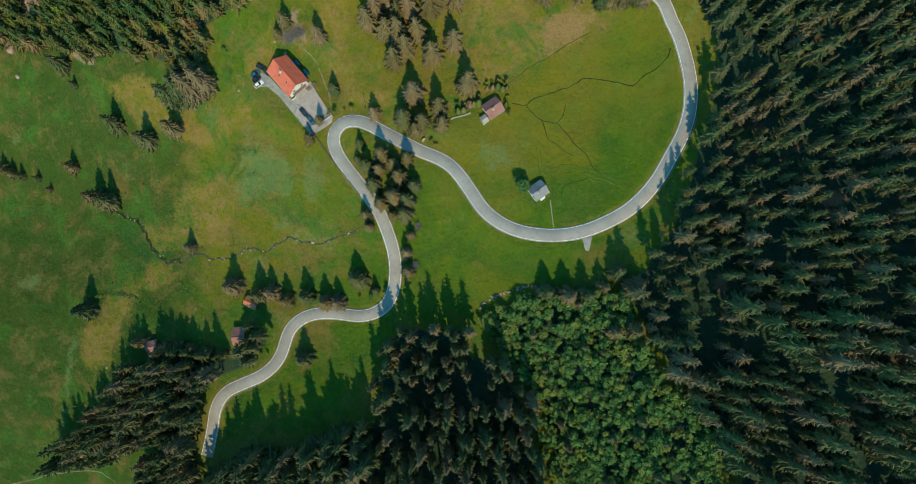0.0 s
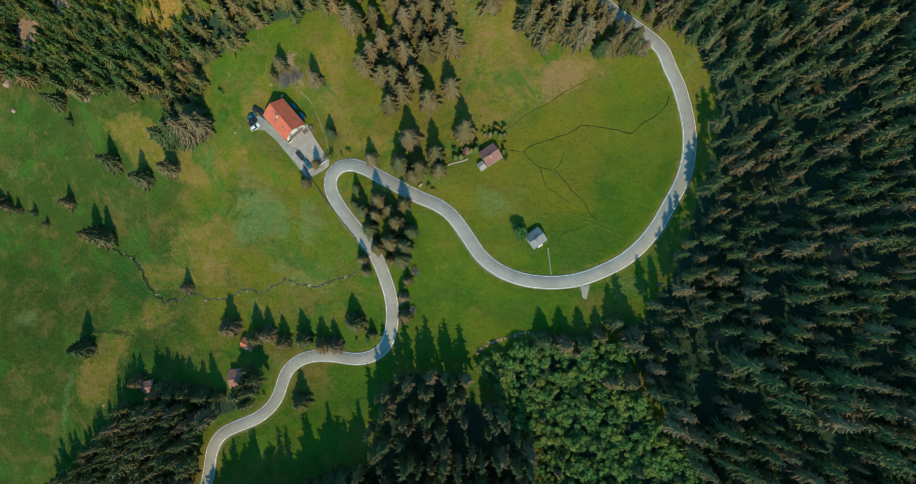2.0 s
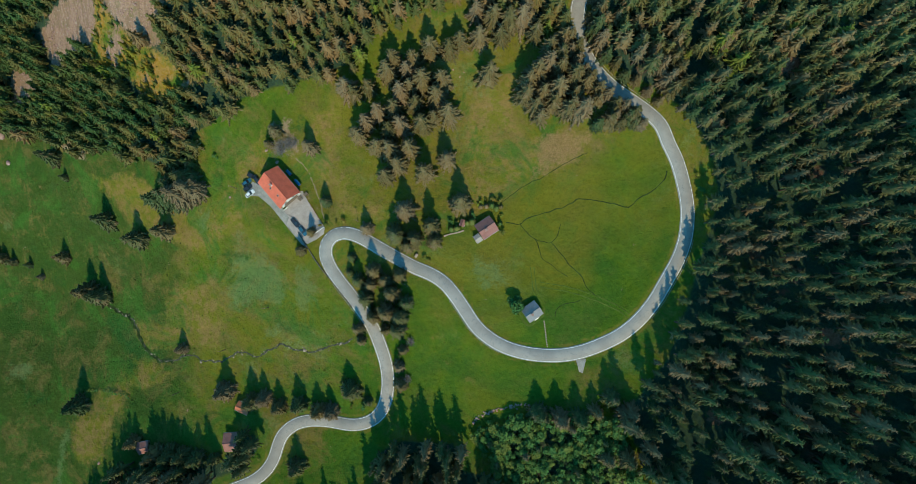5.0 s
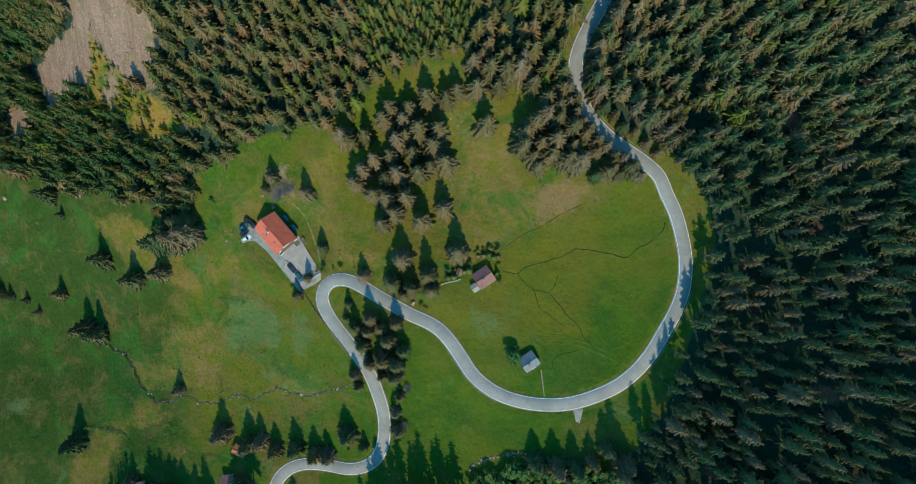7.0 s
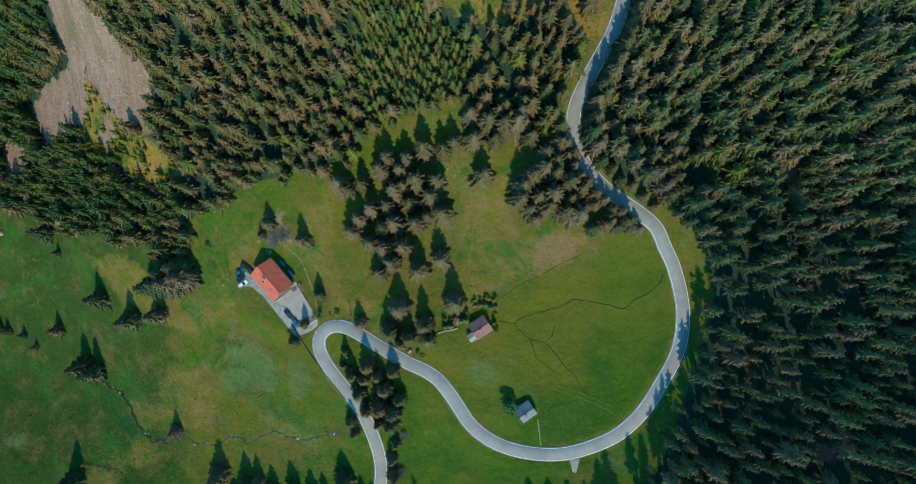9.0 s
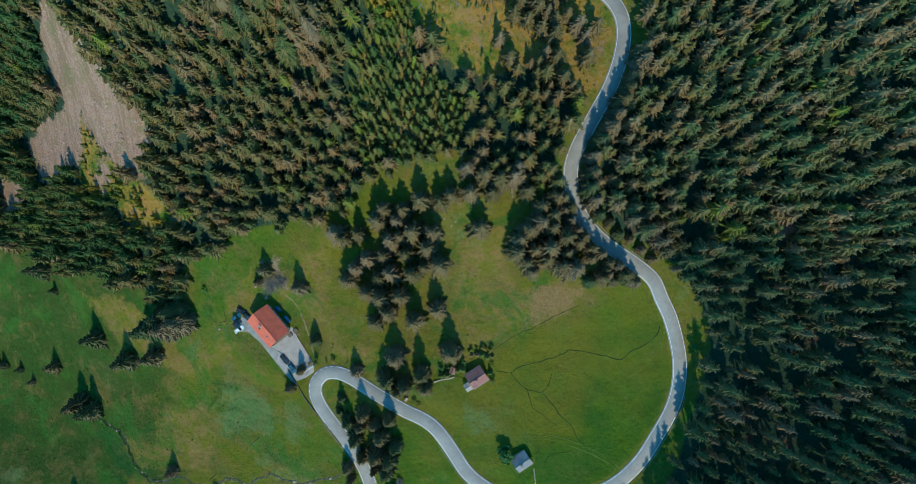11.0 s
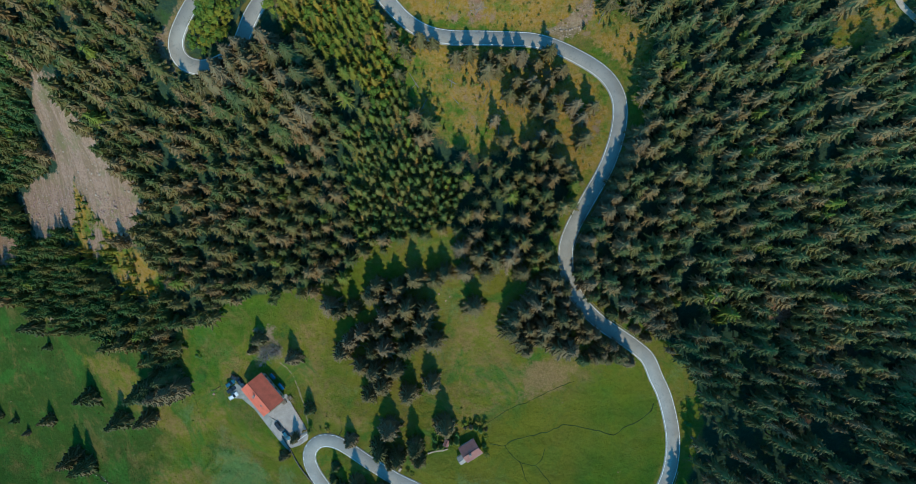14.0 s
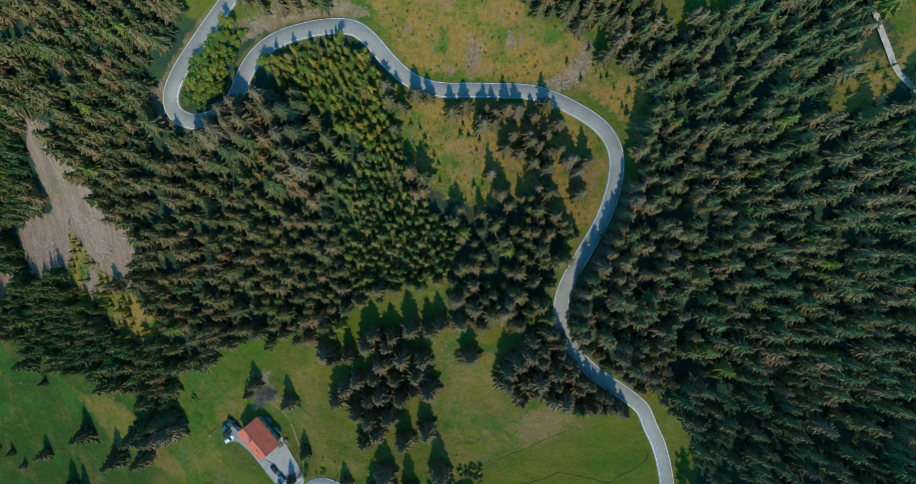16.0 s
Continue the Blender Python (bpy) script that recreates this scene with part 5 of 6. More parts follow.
forest("young_spruces", fill([SCRUB], 3.4, [SCREE_SPOT, SCREE_FOOT], 0.4, 4.0, 10, 1.0, 0.5), YOUNG_SPRUCES, 0.3, 0.8, [NEEDLES_SUNNY, BARK], "young spruces below the rock slide", 49)
LOW_BUSH = [(*leafy_arrays(rng, 1.3, 1.4, 4, 14), *trunk_arrays(1.0, 0.06, 4)) for k in range(4)]
forest("low_bushes", fill([CLEARING, SCRUB, CLEARING_NORTH, SPARSE, EAST_GAP, EAST_EDGE], 2.0, [], 0.45, 3.6, 44, 1.0, 0.6), LOW_BUSH, 0.2, 0.6, [SHRUB, BARK], "low yellow-green bushes on the clearing", 45)


# ---- buildings ----
def gable_house(name, x, y, yaw, long, wide, eave, ridge, roof_mat, wall_mat, label, over=0.6, chimney=True, windows=3, sink=1.5, z=None):
    """A house with a gable roof; its ridge runs along its own x."""
    e = thing(name, pose(x, y, gz(x, y) if z is None else z, 0, 0, yaw), label, "house")
    bm = bmesh.new()
    a, b = long / 2, wide / 2
    prof = [(-b, -sink), (b, -sink), (b, eave), (0, ridge - 0.15), (-b, eave)]
    v = [[bm.verts.new((sx * a, py, pz)) for py, pz in prof] for sx in (-1, 1)]
    bm.faces.new(v[0][::-1]), bm.faces.new(v[1])
    for i in range(5):
        bm.faces.new((v[0][i], v[0][(i + 1) % 5], v[1][(i + 1) % 5], v[1][i]))
    bmesh.ops.recalc_face_normals(bm, faces=bm.faces[:])
    part("wall", bm, wall_mat, e)
    slope = (ridge - eave) / b
    for side in (-1, 1):
        bm = bmesh.new()
        o = b + over
        top = [(-a - over, 0, ridge + 0.02), (a + over, 0, ridge + 0.02), (a + over, side * o, eave - over * slope + 0.02), (-a - over, side * o, eave - over * slope + 0.02)]
        vs = [bm.verts.new(p) for p in top] + [bm.verts.new((p[0], p[1], p[2] + 0.18)) for p in top]
        for f in ((0, 1, 2, 3), (4, 5, 6, 7), (0, 1, 5, 4), (1, 2, 6, 5), (2, 3, 7, 6), (3, 0, 4, 7)):
            bm.faces.new([vs[i] for i in f])
        bmesh.ops.recalc_face_normals(bm, faces=bm.faces[:])
        slab = part("roof", bm, roof_mat, e)
        courses = int(o / 0.42)
        bm = bmesh.new()
        for k in range(courses):
            yy = side * (k + 0.5) * o / courses
            zz = ridge + 0.20 - abs(yy) * slope
            made = box(0, 0, 0, 2 * (a + over), 0.07, 0.018, bm=None)
            bmesh.ops.transform(made, matrix=pose(0, yy, zz, -math.degrees(math.atan(slope)) * side, 0, 0), verts=made.verts[:])
            tmp = bpy.data.meshes.new("tmp")
            made.to_mesh(tmp)
            made.free()
            bm.from_mesh(tmp)
            bpy.data.meshes.remove(tmp)
        part("tile_course", bm, roof_mat, slab)
        bm = tube((-a - over, side * (o + 0.06), eave - over * slope), (a + over, side * (o + 0.06), eave - over * slope), 0.08, n=8)
        part("gutter", bm, STEEL, e)
    part("ridge_cap", tube((-a - over, 0, ridge + 0.19), (a + over, 0, ridge + 0.19), 0.14, n=8), roof_mat, e)
    if chimney:
        c = part("chimney", box(-long * 0.12, -wide * 0.14, ridge - 1.2, 0.7, 0.7, 2.1, 0.03), PLASTER, e, "pale plastered chimney")
        part("chimney_cap", box(-long * 0.12, -wide * 0.14, ridge + 0.95, 0.9, 0.9, 0.12, 0.02), STONE, c)
    rows = [1.0] if eave < 4 else [1.0, 3.6]
    for side in (-1, 1):
        for h in rows:
            for k in range(windows):
                wx = (k + 0.5) / windows * long - a
                w = part("window", box(wx, side * (b + 0.02), h, 1.0, 0.12, 1.15, 0.02), WOOD, e)
                part("pane", box(wx, side * (b + 0.06), h + 0.1, 0.8, 0.08, 0.95), GLASS_DARK, w)
    for end in (-1, 1):
        for h in rows:
            for wy in (-wide * 0.22, wide * 0.22):
                w = part("window", box(end * (a + 0.02), wy, h, 0.12, 1.0, 1.15, 0.02), WOOD, e)
                part("pane", box(end * (a + 0.06), wy, h + 0.1, 0.08, 0.8, 0.95), GLASS_DARK, w)
    d = part("door", box(a + 0.03, 0, 0, 0.1, 1.0, 2.05, 0.02), WOOD, e)
    part("door_handle", tube((a + 0.1, 0.38, 1.0), (a + 0.1, 0.26, 1.0), 0.02, n=6), STEEL, d)
    return e


HOUSE_Z = 24.1
inn = gable_house("inn", -67.8, 81.8, -49.0, 12.4, 8.8, 5.2, 9.0, ROOF_RED, PLASTER, "white plastered inn with a bright red tiled gable roof", 0.7, True, 4, 1.5, HOUSE_Z)
slope = math.degrees(math.atan((9.0 - 5.2) / 4.4))
for side, px, py in ((-1, -1.2, 2.3), (-1, 3.0, 2.0)):
    h = 9.2 - py * (9.0 - 5.2) / 4.4
    bm = box(0, 0, 0, 0.8, 0.95, 0.12, 0.02)
    bmesh.ops.transform(bm, matrix=pose(px, side * py, h, -slope * side, 0, 0), verts=bm.verts[:])
    w = part("roof_window", bm, STEEL, inn)
    bm = box(0, 0, 0.1, 0.6, 0.75, 0.04)
    bmesh.ops.transform(bm, matrix=pose(px, side * py, h, -slope * side, 0, 0), verts=bm.verts[:])
    part("pane", bm, GLASS_DARK, w)
part("balcony", box(6.75, 0, 2.75, 1.1, 6.4, 0.16, 0.02), WOOD, inn, "wooden balcony under the gable")
for y in (-3.1, -1.55, 0, 1.55, 3.1):
    part("baluster", box(7.22, y, 2.9, 0.1, 0.1, 0.85, 0.01), WOOD, inn)
part("balcony_rail", box(7.22, 0, 3.75, 0.12, 6.4, 0.1, 0.02), WOOD, inn)
cottage = gable_house("cottage", 13.2, 65.5, 34.0, 5.8, 5.4, 3.0, 5.0, ROOF_BROWN, PLASTER, "small white cottage with a brown-red tiled roof", 0.5, True, 2)
gable_house("shed", 10.0, 61.6, 34.0, 2.2, 2.6, 2.2, 2.9, CONCRETE, PLASTER, "low pale shed leaning against the cottage", 0.2, False, 1)
chalet = gable_house("chalet", 30.3, 34.4, 35.0, 5.4, 5.0, 3.0, 5.0, ROOF_GREY, PLASTER, "small chalet with a dark grey slate roof on the meadow", 0.45, True, 2)
part("porch", box(0.4, -3.1, -0.6, 2.6, 1.3, 0.75, 0.03), PLASTER, chalet, "pale stone porch")
for k in range(3):
    part("step", box(2.1 + 0.3 * k, -3.1, -0.6, 0.3, 1.2, 0.6 - 0.18 * k, 0.02), CONCRETE, chalet)
hut = gable_house("hut", -134.8, -28.5, 12.0, 4.4, 4.6, 2.6, 4.0, ROOF_BROWN, WOOD, "small wooden hut with a reddish roof by the spruces", 0.35, False, 1)
barn = gable_house("barn", -93.0, -23.2, 5.0, 4.8, 7.0, 3.0, 5.0, ROOF_BROWN, WOOD, "wooden barn with a brown roof under the spruces", 0.45, False, 2)
gable_house("hut", -87.8, -8.8, -25.0, 5.2, 3.6, 2.6, 3.9, ROOF_ORANGE, WOOD, "little hut with an orange metal roof under spruces", 0.3, False, 1)
gable_house("shed", 4.3, 67.4, 70.0, 2.2, 1.5, 2.0, 2.7, ROOF_BROWN, WOOD, "tiny wooden garden shed with a reddish roof", 0.2, False, 1)


# ---- cars ----
def car(x, y, yaw, paint, label, long=4.3, wide=1.78, high=1.48, z=None):
    e = thing("car", pose(x, y, (gz(x, y) if z is None else z), 0, 0, yaw), label, "car", "parked cars")
    bm = bmesh.new()
    prof = [(-0.5, 0.30), (-0.5, 0.78), (-0.46, 0.88), (-0.20, 0.93), (0.30, 0.90), (0.47, 0.78), (0.5, 0.62), (0.5, 0.30)]
    rows = [[bm.verts.new((px * long, s * wide / 2 * (0.9 if abs(px) > 0.45 else 1), pz)) for px, pz in prof] for s in (-1, 1)]
    n = len(prof)
    bm.faces.new(rows[0]), bm.faces.new(rows[1][::-1])
    for i in range(n):
        bm.faces.new((rows[0][i], rows[1][i], rows[1][(i + 1) % n], rows[0][(i + 1) % n]))
    bmesh.ops.recalc_face_normals(bm, faces=bm.faces[:])
    bmesh.ops.bevel(bm, geom=bm.edges[:], offset=0.05, segments=2, affect="EDGES")
    body = part("body", bm, paint, e)
    bm = bmesh.new()
    low = [(-0.43, 0.86, 0.94), (0.20, 0.86, 0.94), (0.02, 0.66, high), (-0.34, 0.66, high)]
    rows = [[bm.verts.new((px * long, s * py * wide / 2, pz)) for px, py, pz in low] for s in (-1, 1)]
    bm.faces.new(rows[0]), bm.faces.new(rows[1][::-1])
    for i in range(4):
        bm.faces.new((rows[0][i], rows[1][i], rows[1][(i + 1) % 4], rows[0][(i + 1) % 4]))
    bmesh.ops.recalc_face_normals(bm, faces=bm.faces[:])
    part("window", bm, GLASS_DARK, e)
    part("roof", box(-0.16 * long, 0, high - 0.02, 0.37 * long, 0.64 * wide, 0.05, 0.02), paint, e)
    for sx in (-0.31, 0.31):
        for s in (-1, 1):
            w = part("wheel", tube((sx * long, s * (wide / 2 - 0.2), 0.31), (sx * long, s * (wide / 2 + 0.01), 0.31), 0.31, n=16), RUBBER, e)
            part("rim", tube((sx * long, s * (wide / 2 - 0.05), 0.31), (sx * long, s * (wide / 2 + 0.02), 0.31), 0.19, n=12), STEEL, w)
    for s in (-1, 1):
        part("headlight", box(0.485 * long, s * wide * 0.33, 0.62, 0.1, 0.32, 0.14, 0.03), LAMP_GLASS, e)
        part("mirror", box(0.15 * long, s * (wide / 2 + 0.08), 0.92, 0.12, 0.18, 0.12, 0.03), paint, e)
    return e


car(-80.0, 87.0, -25, CAR_DARK, "dark parked car on the grass beside the inn", 4.1)
car(-82.3, 84.6, 35, CAR_BLUE, "dark blue parked car beside the inn", 4.2)
car(-81.7, 82.3, 35, CAR_DARK, "dark parked car next to a white one", 4.0)
car(-80.6, 79.9, 35, CAR_WHITE, "white parked car at the end of the drive", 4.1)
car(-77.6, 85.0, -50, CAR_DARK, "dark car parked on the drive by the inn", 4.0)
car(-62.3, 68.3, -50, CAR_DARK, "dark car parked in a row along the yard")
car(-59.2, 65.0, -50, CAR_BLUE, "dark blue car parked in a row along the yard")


# ---- stones ----
def stone_kinds(seed, count=6):
    """Rough stones of one metre, each a bent and squashed ball of few faces."""
    r = np.random.RandomState(seed)
    kinds = []
    for _ in range(count):
        bm = bmesh.new()
        bmesh.ops.create_icosphere(bm, subdivisions=1, radius=0.5)
        v = np.array([q.co for q in bm.verts])
        f = np.array([[q.index for q in g.verts] for g in bm.faces])
        bm.free()
        v *= r.uniform(0.7, 1.2, (len(v), 1)) * r.uniform(0.75, 1.2, 3) * (1, 1, 0.7)
        kinds.append((v, f))
    return kinds


STONES = stone_kinds(3)


def stone_field(name, x, y, sizes, material, label, seed):
    r = np.random.RandomState(seed)
    z = ground_z(x, y)
    vs, fs, n = [], [], 0
    for px, py, pz, s in zip(x, y, z, sizes):
        v, f = STONES[r.randint(len(STONES))]
        a = r.uniform(0, 6.283)
        c, d = math.cos(a) * s, math.sin(a) * s
        vs.append(np.stack([v[:, 0] * c - v[:, 1] * d + px, v[:, 0] * d + v[:, 1] * c + py, v[:, 2] * s + pz + 0.1 * s], 1))
        fs.append(f + n)
        n += len(v)
    return tagged(mesh_object(name, np.concatenate(vs), np.concatenate(fs), material), label, "stones", kind="stuff")


def boulder(x, y, size, label):
    r = random.Random(int(x * 10) + int(y))
    bm = bmesh.new()
    bmesh.ops.create_icosphere(bm, subdivisions=2, radius=0.5)
    for v in bm.verts:
        v.co *= 1 + 0.3 * noise.noise(v.co * 2.1 + Vector((x, y, 0)))
        v.co.z *= 0.65
    me = bpy.data.meshes.new("boulder")
    bm.to_mesh(me)
    bm.free()
    me.materials.append(STONE)
    ob = new("boulder", me)
    ob.matrix_basis = Matrix.LocRotScale((x, y, gz(x, y) + 0.08 * size), Euler((0, 0, r.uniform(0, 6))), (size, size * 0.8, size))
    return tagged(ob, label, "boulder", "boulders on the meadow")


rs = np.random.RandomState(8)
SX, SY = fill([SCREE, SCREE_WEST, SCREE_LOW, SCREE_EAST], 1.6, [LOBE_WEST, LOBE_EAST], 0.4, 6.0, 41, 1.0)
stone_field("scree_stones", SX, SY, rs.lognormal(-0.7, 0.4, len(SX)), STONE_PALE, "pale loose stones strewn over the rock slide", 42)
SX, SY = fill([LOBE_WEST, LOBE_EAST, SCREE_LOW], 0.85, [], 0.92, 6.0, 45, 1.0, 0.3)
stone_field("scree_stones", SX, SY, rs.lognormal(-0.85, 0.45, len(SX)), STONE, "pinkish grey broken boulders at the foot of the rock slide", 46)
SX, SY = fill([LOBE_WEST, LOBE_EAST], 2.3, [], 0.7, 6.0, 47, 1.0)
stone_field("scree_stones", SX, SY, rs.lognormal(-0.55, 0.4, len(SX)), STONE_PALE, "pale blocks lying on the rock slide", 43)
SX, SY = fill([LAYBY], 0.95, [], 0.5, 3.4, 48, 0.5)
low = SY < 217.5
stone_field("rubble_stones", SX[low], SY[low], rs.lognormal(-0.55, 0.45, low.sum()), STONE_PALE, "pale broken rubble heaped beside the upper road", 49)
stone_field("rubble_stones", SX[~low], SY[~low], rs.lognormal(-1.1, 0.4, (~low).sum()), STONE, "pinkish loose stones on the bare bank", 50)
for x, y, s in ((-220.6, 114.5, 4.5), (-224.5, 117.5, 3.0), (-217.0, 101.0, 2.6), (-90.9, 79.1, 1.2), (-70.0, 92.5, 1.6), (-74.0, 97.0, 1.3), (-161.5, -39.2, 1.5), (0.5, 123.5, 0.8), (3.0, 121.0, 0.7), (4.5, 122.5, 0.6)):
    boulder(x, y, s, "pale weathered boulder half sunk in the grass")


# ---- creek, ditches, paths ----
def wavy(points, seed, amount=0.35):
    line, _ = on_ground(points, 0.8)
    r = np.random.RandomState(seed)
    line = line + np.stack([blurred(r.normal(0, 1, len(line)), 3), blurred(r.normal(0, 1, len(line)), 3)], 1) * amount
    return line, ground_z(line[:, 0], line[:, 1])


def bed(name, points, width, material, label, category, seed, amount=0.35, lift=0.05):
    line, high = wavy(points, seed, amount)
    ob = ribbon(name, line, high, (-width / 2, -width / 4, 0, width / 4, width / 2), (-0.05, lift, lift + 0.02, lift, -0.05), material)
    return tagged(ob, label, category, kind="structure"), line


# lush sedge and the bank's shade, both put into one dark strip
bed("trim_creek_bank", CREEK[1:9], 2.3, SHADED_GRASS, "dark strip of sedge and painted bank shade beside the creek", "bank", 50, 0.9, 0.03)
creek, creek_line = bed("water_creek", CREEK, 1.0, CREEK_BED, "narrow dark creek winding through the meadow", "creek", 51, 0.7)
r = np.random.RandomState(52)
k = r.randint(0, len(creek_line), 150)
stone_field("creek_stones", creek_line[k, 0] + r.normal(0, 0.6, 150), creek_line[k, 1] + r.normal(0, 0.6, 150), r.lognormal(-1.05, 0.5, 150), STONE_PALE, "pale stones along the creek", 53)
bed("water_stream", STREAM, 1.1, DRY_EARTH, "stony stream bed at the edge of the wood", "stream", 54, 0.6)
# ditches are not carved: dark ribbons carry their shade
for n, (points, w) in enumerate(((DITCH1, 0.5), (DITCH2, 0.38), (DITCH3, 0.4), (DITCH4, 0.34), (DITCH5, 0.34), (DITCH6, 0.3))):
    bed("trim_ditch_%d" % (n + 1), points, w, SHADED_GRASS, "thin ditch across the green meadow, its shade painted as a dark strip", "ditch", 60 + n, 0.22)
chalet_path, _ = bed("path_chalet", PATHTOP, 0.8, WORN_GRASS, "worn footpath of stepping stones from the road to the chalet", "path", 71, 0.08, 0.03)
bed("path_chalet_edge", [(25.4, 35.4), (27.0, 32.4), (29.0, 29.4), (31.6, 30.1), (35.0, 33.0), (35.3, 35.8)], 1.3, WORN_GRASS, "bare trodden earth round the chalet's walls", "path", 77, 0.2, 0.03)
for off in (0, 1.3):
    bed("path_chalet_track", [(29.8 + off, 51), (30.4 + off, 46.5), (30.9 + off, 42.6), (32.4 + off, 40.2), (34.4 + off, 37.4)], 0.45, WORN_GRASS, "faint wheel track leading up from the chalet", "track", 78, 0.1, 0.03)
slab = box(0, 0, 0, 0.46, 0.36, 0.12, 0.03)
slab_mesh = bpy.data.meshes.new("stepping_stone")
slab.to_mesh(slab_mesh)
slab.free()
slab_mesh.materials.append(STONE_PALE)
slab_spots = spline(PATHTOP, 0.6)
for x, y in slab_spots:
    stone = new("stepping_stone", slab_mesh)
    stone.matrix_basis = pose(x, y, gz(x, y) + 0.06, 0, 0, 12 * math.sin(x * 31 + y * 17))
    stone.parent = chalet_path
bed("path_inn", PATH_INN, 0.9, DRY_EARTH, "worn footpath across the grass beside the inn", "path", 76, 0.3, 0.08)
bed("path_west", WEST_PATH, 0.55, DRY_EARTH, "pale track along the meadow's lower edge", "path", 72, 0.3)
bed("path_northeast", TRACK_NE, 3.0, PALE_GRAVEL, "pale gravel forest track on the upper slope", "track", 73, 0.1, 0.12)
for off in (-0.9, 0.9):
    bed("path_tractor", [(x, y + off) for x, y in TRACKS], 0.55, WORN_GRASS, "worn wheel track across the meadow", "track", 74, 0.1, 0.03)
bed("path_lay", [(61.0, 22.8), (64.6, 25.2), (68.4, 28.6), (69.4, 30.6)], 1.5, DRY_EARTH, "bare earth verge on the outside of the bend", "verge", 75, 0.15)


# ---- shrubs ----
rng = random.Random(17)
SHRUB_KINDS = [tree_kind("shrub", leafy_arrays(rng, 2.0, 1.3, 5, 26), trunk_arrays(1.2, 0.08, 5), leaf, label, "shrub") for leaf, label in ((SHRUB, "yellow-green garden shrub by the cottage"), (LEAVES, "dark green garden shrub by the cottage"), (SHRUB, "low yellowish shrub in the grass"))]
used = set()
for x, y in SHRUBS:
    plant(SHRUB_KINDS, x, y, rng.uniform(0.8, 1.5), rng, "garden shrubs", used)
for x, y in ((-80.9, -30.1), (-35.3, -6.1), (-40.8, -6.2), (-52.0, 66.8), (-48.8, 67.6), (-45.5, 68.5), (-42.0, 69.0), (-59.4, 58.4), (-62.0, 61.0), (-20.5, 12.0), (-19.5, 16.0), (52.0, 100.0), (55.0, 101.5), (58.0, 102.8), (88.5, 84.0), (90.0, 79.0), (-118.0, 90.0), (-96.0, 95.0)):
    plant(SHRUB_KINDS, x, y, rng.uniform(0.8, 1.7), rng, "shrubs along the road", used)
lime = tree_kind("round_tree", leafy_arrays(rng, 7.0, 3.5, 12, 70), trunk_arrays(4.0, 0.2, 8), LEAVES, "round dark green broadleaf tree beside the chalet", "tree")
lime.matrix_basis = pose(24.3, 37.1, gz(24.3, 37.1))
hx, hy = on_ground(HEDGE, 0.9)[0].T
forest("hedge", (hx, hy), [(*leafy_arrays(rng, 1.6, 1.0, 3, 16), *trunk_arrays(0.9, 0.05, 4)) for _ in range(3)], 0.6, 1.2, [LEAVES, BARK], "low dark green hedge on the meadow", 81)


def bare_bush(x, y, size, seed):
    """A leafless bush of many thin twigs."""
    r = random.Random(seed)
    e = thing("bare_bush", pose(x, y, gz(x, y)), "grey leafless bush with thin branching twigs", "bush")
    for k in range(14):
        bm = bmesh.new()
        a, t = r.uniform(0, 6.28), r.uniform(0.2, 0.9)
        p = Vector((0, 0, -0.2))
        q = Vector((math.cos(a) * t, math.sin(a) * t, 1.0)) * size * 0.5
        tube(p, q, 0.09, 0.05, 5, bm)
        for _ in range(20):
            b = q + Vector((r.uniform(-1, 1), r.uniform(-1, 1), r.uniform(-0.1, 0.8))) * size * 0.42
            s = p.lerp(q, r.uniform(0.4, 1))
            tube(s, b, 0.035, 0.012, 4, bm)
        part("stem", bm, TWIGS, e)
    return e


bare_bush(-66.8, 96.6, 6.4, 1), bare_bush(-63.2, 98.6, 4.6, 2), bare_bush(-17.0, 6.5, 3.0, 3), bare_bush(-16.0, 21.5, 3.2, 4)


# ---- fences, rails, walls, poles ----
def along(points, step):
    """Spots at even steps on a line, with the way it runs there."""
    line, _ = on_ground(points, 0.5)
    s = np.concatenate([[0], np.cumsum(np.hypot(*np.diff(line, axis=0).T))])
    at = np.arange(0, s[-1] + 0.01, step)
    return [(float(np.interp(t, s, line[:, 0])), float(np.interp(t, s, line[:, 1]))) for t in at]


def guard_rail(points, label, step=2.5, high=0.75, material=STEEL):
    spots = along(points, step)
    x0, y0 = spots[0]
    z0 = gz(x0, y0)
    e = thing("guard_rail", pose(x0, y0, z0), label, "guard rail")
    tops = [Vector((x - x0, y - y0, gz(x, y) - z0)) for x, y in spots]
    for p in tops:
        part("post", tube(p + Vector((0, 0, -0.5)), p + Vector((0, 0, high)), 0.06, n=6), material, e)
    for p, q in zip(tops, tops[1:]):
        bm = tube(p + Vector((0, 0, high - 0.15)), q + Vector((0, 0, high - 0.15)), 0.07, n=6)
        part("rail", bm, material, e)
    return e


def road_side(lo, hi, off):
    """A line beside the road between two of its samples."""
    d = np.gradient(ROAD, axis=0)
    d /= np.hypot(d[:, 0], d[:, 1])[:, None]
    lo, hi = min(lo, hi), max(lo, hi)
    return [tuple(p) for p in (ROAD + np.stack([-d[:, 1], d[:, 0]], 1) * off)[lo:hi:4]]


def sample_near(x, y):
    return int(np.hypot(ROAD[:, 0] - x, ROAD[:, 1] - y).argmin())


